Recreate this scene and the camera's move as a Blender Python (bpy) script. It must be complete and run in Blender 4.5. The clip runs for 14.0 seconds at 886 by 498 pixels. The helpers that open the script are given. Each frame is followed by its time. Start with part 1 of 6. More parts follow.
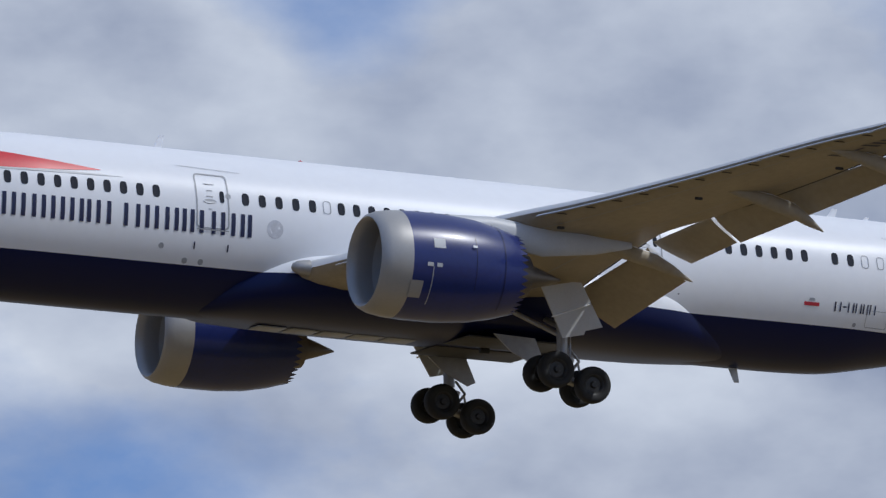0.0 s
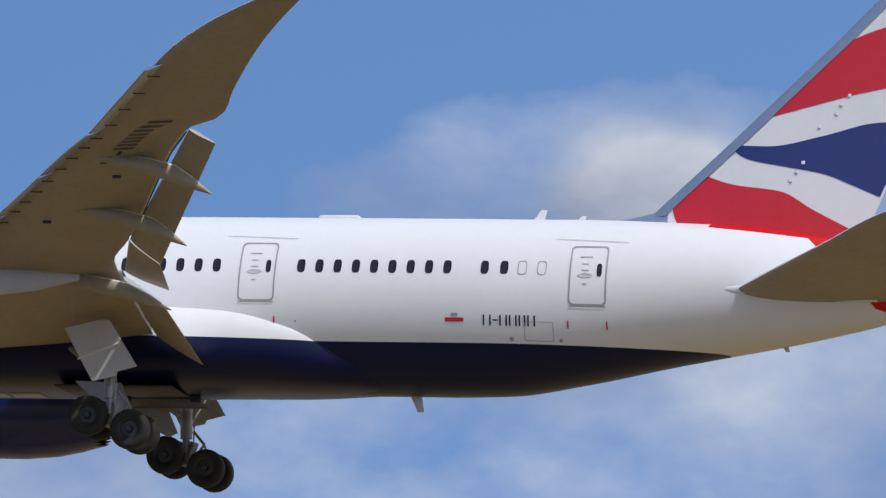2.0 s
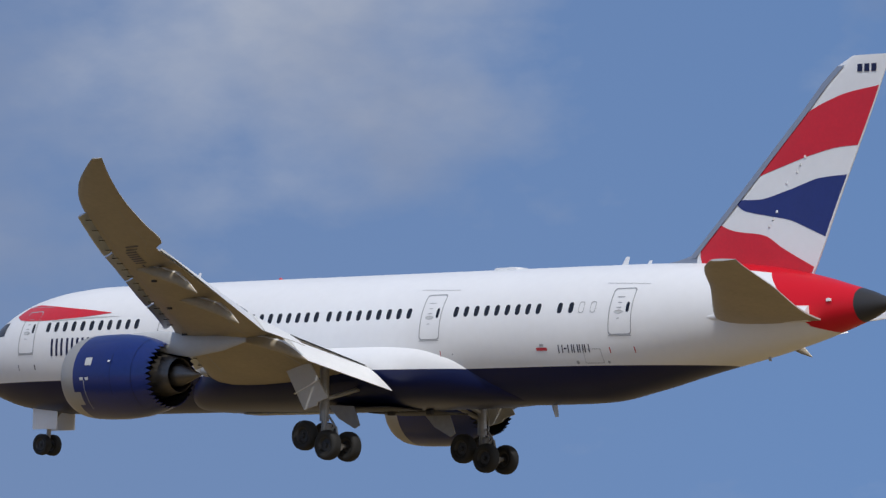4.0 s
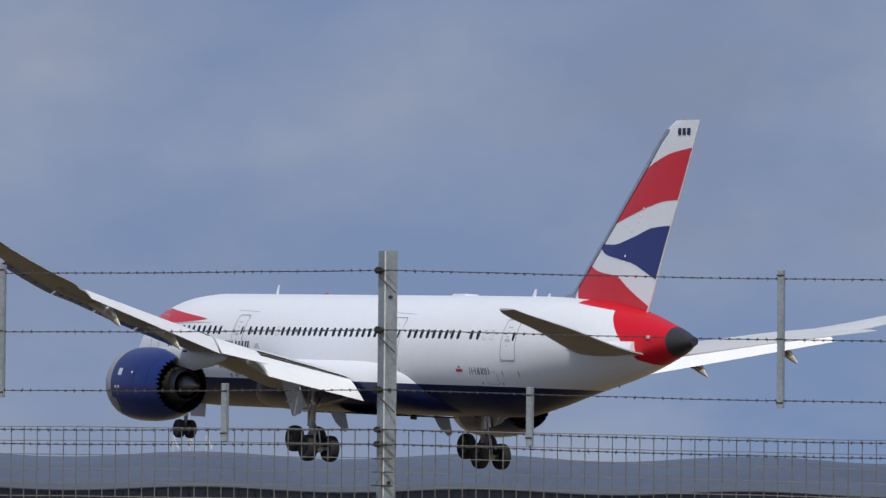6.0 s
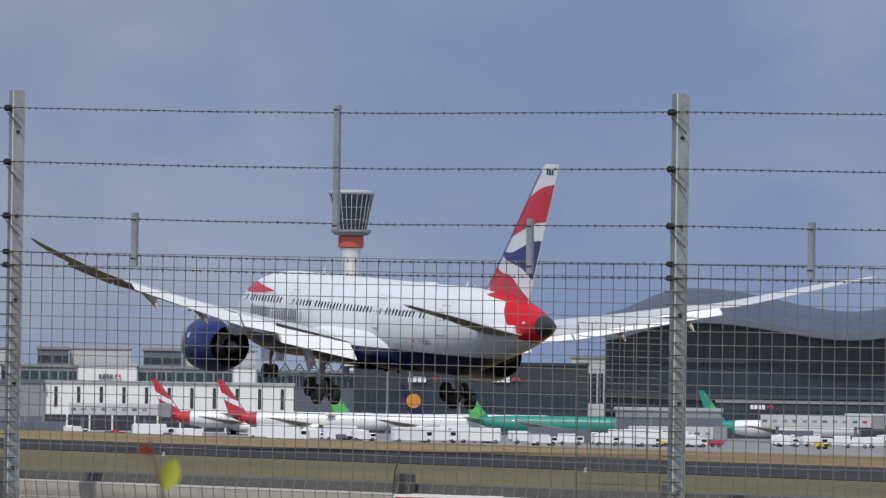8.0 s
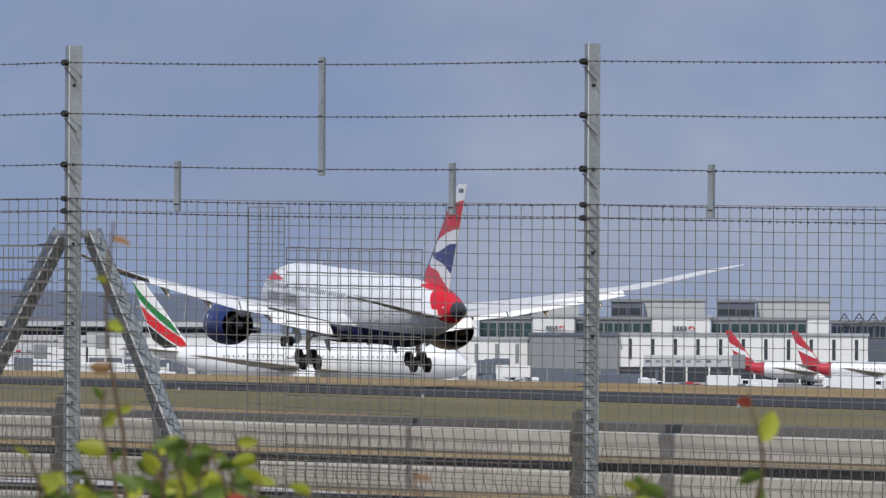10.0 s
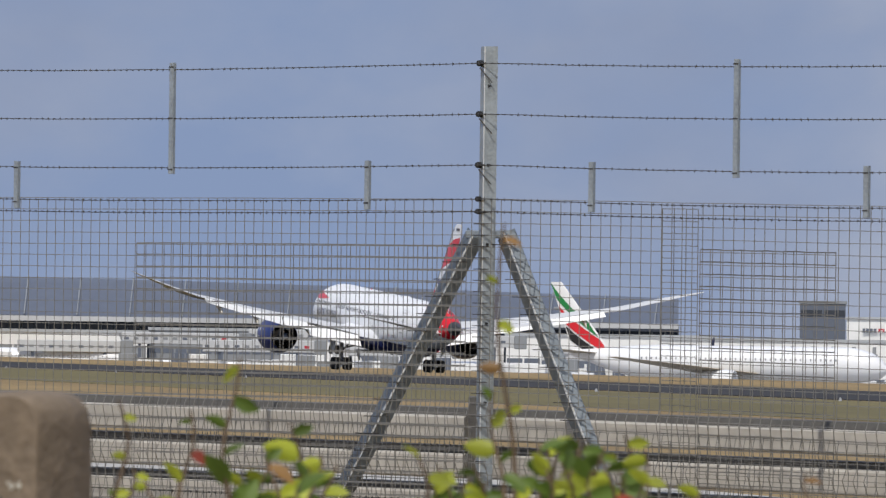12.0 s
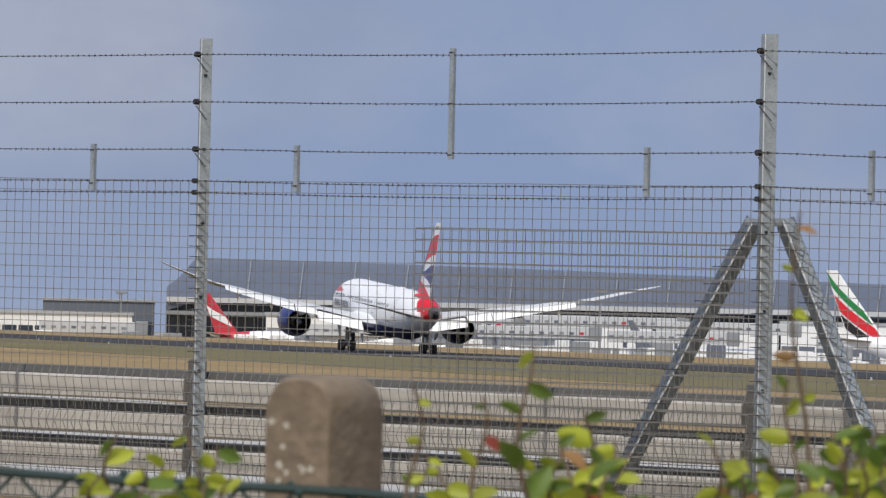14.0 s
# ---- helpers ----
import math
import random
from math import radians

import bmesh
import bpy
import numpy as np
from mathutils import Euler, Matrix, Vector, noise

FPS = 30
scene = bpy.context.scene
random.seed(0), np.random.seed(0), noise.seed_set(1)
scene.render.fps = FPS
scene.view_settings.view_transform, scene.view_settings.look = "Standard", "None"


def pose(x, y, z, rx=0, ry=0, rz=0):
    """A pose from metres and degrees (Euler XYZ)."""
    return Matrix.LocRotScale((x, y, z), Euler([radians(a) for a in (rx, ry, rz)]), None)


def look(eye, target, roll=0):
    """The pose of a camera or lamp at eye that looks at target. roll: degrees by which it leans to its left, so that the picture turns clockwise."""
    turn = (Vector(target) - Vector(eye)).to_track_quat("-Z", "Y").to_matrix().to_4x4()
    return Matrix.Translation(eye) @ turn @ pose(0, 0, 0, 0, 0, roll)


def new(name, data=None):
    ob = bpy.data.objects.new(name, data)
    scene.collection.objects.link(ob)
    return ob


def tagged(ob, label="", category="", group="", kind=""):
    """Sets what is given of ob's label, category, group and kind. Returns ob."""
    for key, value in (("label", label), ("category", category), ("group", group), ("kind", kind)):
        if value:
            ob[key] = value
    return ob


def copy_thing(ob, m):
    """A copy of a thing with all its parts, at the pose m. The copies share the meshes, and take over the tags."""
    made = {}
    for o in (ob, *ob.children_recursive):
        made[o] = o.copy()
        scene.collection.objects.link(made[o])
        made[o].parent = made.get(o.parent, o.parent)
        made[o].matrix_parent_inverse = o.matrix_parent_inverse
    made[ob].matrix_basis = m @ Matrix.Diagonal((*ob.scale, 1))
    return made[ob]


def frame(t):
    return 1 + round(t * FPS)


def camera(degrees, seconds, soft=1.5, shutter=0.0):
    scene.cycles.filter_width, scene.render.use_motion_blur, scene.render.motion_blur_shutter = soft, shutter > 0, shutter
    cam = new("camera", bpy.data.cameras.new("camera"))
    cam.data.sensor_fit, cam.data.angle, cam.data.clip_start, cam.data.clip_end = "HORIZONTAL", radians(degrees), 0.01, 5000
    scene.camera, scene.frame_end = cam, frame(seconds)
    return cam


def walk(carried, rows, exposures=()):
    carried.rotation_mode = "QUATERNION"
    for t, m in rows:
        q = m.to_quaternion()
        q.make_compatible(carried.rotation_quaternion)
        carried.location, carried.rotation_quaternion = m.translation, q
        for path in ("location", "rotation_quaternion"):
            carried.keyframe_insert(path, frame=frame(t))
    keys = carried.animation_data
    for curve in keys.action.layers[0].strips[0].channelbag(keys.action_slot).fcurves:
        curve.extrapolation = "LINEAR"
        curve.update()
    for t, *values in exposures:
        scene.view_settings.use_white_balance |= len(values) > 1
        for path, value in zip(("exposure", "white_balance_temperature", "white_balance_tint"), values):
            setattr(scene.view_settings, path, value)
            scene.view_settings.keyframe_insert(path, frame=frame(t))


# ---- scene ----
cam = camera(7.94, 14.0, soft=1.3)
cam.data.dof.use_dof, cam.data.dof.focus_distance, cam.data.dof.aperture_fstop = True, 60.0, 50.0
EYE = Vector((0, 0, 3.0))


def bearing(az, dist, z=0.0):
    """A place by its bearing (degrees left of north) and distance from the camera's stand."""
    a = radians(az)
    return Vector((-math.sin(a) * dist, math.cos(a) * dist, z))


def aim(az, el, roll, drift=0.0):
    a, e = radians(az), radians(el)
    way = Vector((-math.sin(a) * math.cos(e), math.cos(a) * math.cos(e), math.sin(e)))
    side = Vector((-math.cos(a), -math.sin(a), 0))
    eye = EYE + side * drift
    return look(eye, eye + way * 100, roll)


# seconds, bearing, elevation, roll
CAMROWS = [
    (0.0, -24.944, 9.198, 0.28),
    (0.5, -16.074, 9.384, 0.54),
    (1.0, -7.501, 9.428, 0.81),
    (1.5, 1.55, 8.999, 0.99),
    (2.0, 10.765, 8.39, 0.75),
    (2.5, 19.996, 7.561, 0.43),
    (3.0, 28.739, 6.502, 0.47),
    (3.5, 36.238, 5.436, 0.35),
    (3.7, 38.606, 5.159, 0.23),
    (5.8, 55.817, 3.075, 0.41),
    (6.0, 56.947, 2.853, 0.54),
    (6.5, 59.908, 2.401, 1.05),
    (7.0, 62.322, 2.033, 1.18),
    (7.2, 63.177, 1.881, 1.21),
    (9.3, 69.721, 0.784, -0.11),
    (9.5, 70.18, 0.757, -0.07),
    (10.0, 71.265, 0.841, 0.28),
    (10.5, 72.416, 0.763, 0.47),
    (11.0, 73.283, 1.001, 0.87),
    (11.5, 74.069, 0.962, 0.68),
    (12.0, 75.021, 0.822, 0.76),
    (12.5, 75.809, 0.667, 0.4),
    (13.0, 76.295, 0.582, 0.33),
    (13.5, 76.923, 0.635, 0.8),
    (14.0, 77.489, 0.656, 1.24),
]
SWAY = ((0.0, 7.2, 9.3, 10.5, 11.5, 12.2, 14.0), (0.0, 0.0, 0.030, 0.026, 0.018, 0.002, 0.0216))
walk(cam, [(t, aim(a, e, r, float(np.interp(t, *SWAY)))) for t, a, e, r in CAMROWS],
     exposures=((0.0, -0.44, 5850, 10), (1.5, -0.14, 6250, 10), (3.5, -0.25, 6350, 10), (6.0, -0.26, 6300, 10), (9.3, -0.12, 6300, 10), (11.0, -0.02, 6500, 10), (12.5, 0.05, 6620, 10), (14.0, 0.09, 6620, 10)))

# ---- light ----
SUN = Vector((0.46, -0.38, 0.80)).normalized()
sun = new("sun", bpy.data.lights.new("sun", "SUN"))
sun.data.energy, sun.data.angle, sun.data.color = 2.75, radians(0.55), (1.0, 0.95, 0.87)
sun.matrix_basis = look((0, 0, 300), Vector((0, 0, 300)) - SUN)

world = bpy.data.worlds.new("sky")
scene.world = world
world.use_nodes = True
wt = world.node_tree
wt.nodes.clear()
wn = wt.nodes.new


def wlink(a, b):
    wt.links.new(a, b)


out = wn("ShaderNodeOutputWorld")
bg = wn("ShaderNodeBackground")
bg.inputs["Strength"].default_value = 1.12
sky = wn("ShaderNodeTexSky")
sky.sky_type, sky.sun_disc = "NISHITA", False
sky.sun_elevation, sky.sun_rotation = math.asin(SUN.z), math.atan2(SUN.x, SUN.y)
sky.air_density, sky.dust_density, sky.ozone_density = 1.2, 0.3, 3.0
co = wn("ShaderNodeTexCoord")
mp = wn("ShaderNodeMapping")
mp.inputs["Scale"].default_value = (1, 1, 1.7)
mp.inputs["Location"].default_value = (0.35, 0.1, 0.0)
nz = wn("ShaderNodeTexNoise")
nz.inputs["Scale"].default_value, nz.inputs["Detail"].default_value, nz.inputs["Roughness"].default_value = 10.0, 9.0, 0.53
nz2 = wn("ShaderNodeTexNoise")
nz2.inputs["Scale"].default_value, nz2.inputs["Detail"].default_value = 16.0, 6.0
cover = wn("ShaderNodeValToRGB")
cover.color_ramp.elements[0].position, cover.color_ramp.elements[1].position = 0.41, 0.64
# more cloud to the east of the stand, broken cloud to the west
xyz = wn("ShaderNodeSeparateXYZ")
drift = wn("ShaderNodeValToRGB")
drift.color_ramp.interpolation = "EASE"
for pos, val in ((0.0, 0.52), (0.08, 0.50), (0.26, 0.36), (0.44, 0.54), (0.60, 0.62), (1.0, 0.60)):
    el = drift.color_ramp.elements.new(pos)
    el.color = (val, val, val, 1)
tip = wn("ShaderNodeVectorMath")
tip.operation = "MULTIPLY_ADD"
tip.inputs[1].default_value, tip.inputs[2].default_value = (1, 1, 0.75), (0, 0, 0.42)
thick = wn("ShaderNodeMath")
half = wn("ShaderNodeMath")
half.operation = "MULTIPLY_ADD"
half.inputs[1].default_value, half.inputs[2].default_value = 0.5, 0.5
less = wn("ShaderNodeMath")
less.operation = "ADD"
less.inputs[1].default_value = -0.5
shade = wn("ShaderNodeValToRGB")
shade.color_ramp.elements[0].position, shade.color_ramp.elements[1].position = 0.34, 0.66
shade.color_ramp.elements[0].color = (0.30, 0.34, 0.45, 1)
shade.color_ramp.elements[1].color = (0.78, 0.80, 0.84, 1)
dim = wn("ShaderNodeVectorMath")
dim.operation = "MULTIPLY"
dim.inputs[1].default_value = (0.132, 0.148, 0.168)
mx = wn("ShaderNodeMix")
mx.data_type = "RGBA"
wlink(co.outputs["Generated"], mp.inputs["Vector"])
wlink(mp.outputs[0], nz.inputs["Vector"])
wlink(mp.outputs[0], nz2.inputs["Vector"])
wlink(co.outputs["Generated"], xyz.inputs[0])
wlink(xyz.outputs["X"], half.inputs[0])
wlink(half.outputs[0], drift.inputs[0])
wlink(drift.outputs[0], less.inputs[0])
wlink(nz.outputs["Fac"], thick.inputs[0])
wlink(less.outputs[0], thick.inputs[1])
wlink(co.outputs["Generated"], tip.inputs[0])
wlink(tip.outputs[0], sky.inputs["Vector"])
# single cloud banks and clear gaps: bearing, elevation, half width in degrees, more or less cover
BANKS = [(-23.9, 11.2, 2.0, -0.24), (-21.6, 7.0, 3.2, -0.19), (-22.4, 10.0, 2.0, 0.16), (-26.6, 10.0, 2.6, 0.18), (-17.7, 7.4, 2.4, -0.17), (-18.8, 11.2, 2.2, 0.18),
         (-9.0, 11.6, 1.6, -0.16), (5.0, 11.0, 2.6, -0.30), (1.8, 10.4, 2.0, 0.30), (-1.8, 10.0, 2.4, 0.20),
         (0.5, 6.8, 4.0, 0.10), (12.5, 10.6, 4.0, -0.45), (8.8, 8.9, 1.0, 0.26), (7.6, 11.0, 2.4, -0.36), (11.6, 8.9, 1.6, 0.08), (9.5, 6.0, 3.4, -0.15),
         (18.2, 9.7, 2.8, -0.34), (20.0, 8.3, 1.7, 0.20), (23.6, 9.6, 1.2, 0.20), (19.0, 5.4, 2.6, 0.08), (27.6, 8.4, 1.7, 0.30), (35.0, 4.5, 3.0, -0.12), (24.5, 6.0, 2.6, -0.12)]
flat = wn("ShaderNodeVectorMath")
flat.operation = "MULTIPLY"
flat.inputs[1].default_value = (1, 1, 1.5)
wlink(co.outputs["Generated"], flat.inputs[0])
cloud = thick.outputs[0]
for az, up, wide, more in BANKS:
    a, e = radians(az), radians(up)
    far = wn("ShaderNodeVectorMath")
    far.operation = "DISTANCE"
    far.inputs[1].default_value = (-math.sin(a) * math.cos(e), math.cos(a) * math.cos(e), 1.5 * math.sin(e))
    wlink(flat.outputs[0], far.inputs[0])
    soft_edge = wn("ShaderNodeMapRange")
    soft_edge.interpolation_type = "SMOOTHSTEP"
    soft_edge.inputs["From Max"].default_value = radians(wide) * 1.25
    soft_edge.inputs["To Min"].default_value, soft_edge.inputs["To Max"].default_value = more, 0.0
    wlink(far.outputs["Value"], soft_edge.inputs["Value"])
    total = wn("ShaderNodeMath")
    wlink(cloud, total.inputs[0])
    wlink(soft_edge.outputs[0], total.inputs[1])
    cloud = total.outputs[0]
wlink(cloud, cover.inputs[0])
wlink(nz2.outputs["Fac"], shade.inputs[0])
wlink(sky.outputs[0], dim.inputs[0])
wlink(cover.outputs[0], mx.inputs["Factor"])
wlink(dim.outputs[0], mx.inputs["A"])
wlink(shade.outputs[0], mx.inputs["B"])
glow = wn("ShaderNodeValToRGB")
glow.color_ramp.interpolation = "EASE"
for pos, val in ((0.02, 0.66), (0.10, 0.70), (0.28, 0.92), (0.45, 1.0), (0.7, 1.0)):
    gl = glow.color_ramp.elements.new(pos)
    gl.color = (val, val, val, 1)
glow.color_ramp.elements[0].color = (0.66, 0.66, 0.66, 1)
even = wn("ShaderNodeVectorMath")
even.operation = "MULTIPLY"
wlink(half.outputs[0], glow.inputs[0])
# thin veil of haze towards the west
veil = wn("ShaderNodeValToRGB")
veil.color_ramp.interpolation = "EASE"
veil.color_ramp.elements[0].position, veil.color_ramp.elements[0].color = 0.05, (0.66, 0.66, 0.66, 1)
veil.color_ramp.elements[1].position, veil.color_ramp.elements[1].color = 0.24, (0, 0, 0, 1)
hz = wn("ShaderNodeMix")
hz.data_type = "RGBA"
hz.inputs["B"].default_value = (0.385, 0.465, 0.67, 1)
wlink(half.outputs[0], veil.inputs[0])
wlink(veil.outputs[0], hz.inputs["Factor"])
wlink(mx.outputs["Result"], hz.inputs["A"])
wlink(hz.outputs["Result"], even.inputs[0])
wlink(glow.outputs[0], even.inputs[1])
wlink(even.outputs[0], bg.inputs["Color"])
wlink(bg.outputs[0], out.inputs["Surface"])


# ---- materials ----
def mat(name, base, rough=0.5, metal=0.0, vary=0.12, scale=3.0, bump=0.0, coat=0.0, fine=None, random_tint=0.0, stretch=None):
    """A procedural surface: base colour broken up by noise at two scales, with a little relief."""
    m = bpy.data.materials.new(name)
    m.use_nodes = True
    nt = m.node_tree
    b = nt.nodes["Principled BSDF"]
    b.inputs["Roughness"].default_value, b.inputs["Metallic"].default_value = rough, metal
    if coat:
        b.inputs["Coat Weight"].default_value, b.inputs["Coat Roughness"].default_value = coat, 0.08
    tc = nt.nodes.new("ShaderNodeTexCoord")
    mp = nt.nodes.new("ShaderNodeMapping")
    mp.inputs["Scale"].default_value = stretch or (1, 1, 1)
    nt.links.new(tc.outputs["Object"], mp.inputs["Vector"])
    n1, n2 = nt.nodes.new("ShaderNodeTexNoise"), nt.nodes.new("ShaderNodeTexNoise")
    n1.inputs["Scale"].default_value, n1.inputs["Detail"].default_value = scale, 5
    n2.inputs["Scale"].default_value, n2.inputs["Detail"].default_value = fine or scale * 9, 4
    nt.links.new(mp.outputs[0], n1.inputs["Vector"])
    nt.links.new(mp.outputs[0], n2.inputs["Vector"])
    add = nt.nodes.new("ShaderNodeMath")
    add.operation = "MULTIPLY_ADD"
    add.inputs[1].default_value = 0.5
    nt.links.new(n1.outputs["Fac"], add.inputs[0])
    half = nt.nodes.new("ShaderNodeMath")
    half.operation = "MULTIPLY"
    half.inputs[1].default_value = 0.5
    nt.links.new(n2.outputs["Fac"], half.inputs[0])
    nt.links.new(half.outputs[0], add.inputs[2])
    fac = add.outputs[0]
    if random_tint:
        oi = nt.nodes.new("ShaderNodeObjectInfo")
        ra = nt.nodes.new("ShaderNodeMath")
        ra.operation = "MULTIPLY_ADD"
        ra.inputs[1].default_value, ra.inputs[2].default_value = random_tint, -random_tint / 2
        nt.links.new(oi.outputs["Random"], ra.inputs[0])
        sm = nt.nodes.new("ShaderNodeMath")
        nt.links.new(fac, sm.inputs[0])
        nt.links.new(ra.outputs[0], sm.inputs[1])
        fac = sm.outputs[0]
    rp = nt.nodes.new("ShaderNodeValToRGB")
    rp.color_ramp.elements[0].position, rp.color_ramp.elements[1].position = 0.25, 0.75
    rp.color_ramp.elements[0].color = (*[max(0, c * (1 - vary)) for c in base], 1)
    rp.color_ramp.elements[1].color = (*[min(1, c * (1 + vary)) for c in base], 1)
    nt.links.new(fac, rp.inputs[0])
    nt.links.new(rp.outputs[0], b.inputs["Base Color"])
    if bump:
        bp = nt.nodes.new("ShaderNodeBump")
        bp.inputs["Strength"].default_value, bp.inputs["Distance"].default_value = 0.6, bump
        nt.links.new(n2.outputs["Fac"], bp.inputs["Height"])
        nt.links.new(bp.outputs[0], b.inputs["Normal"])
    return m


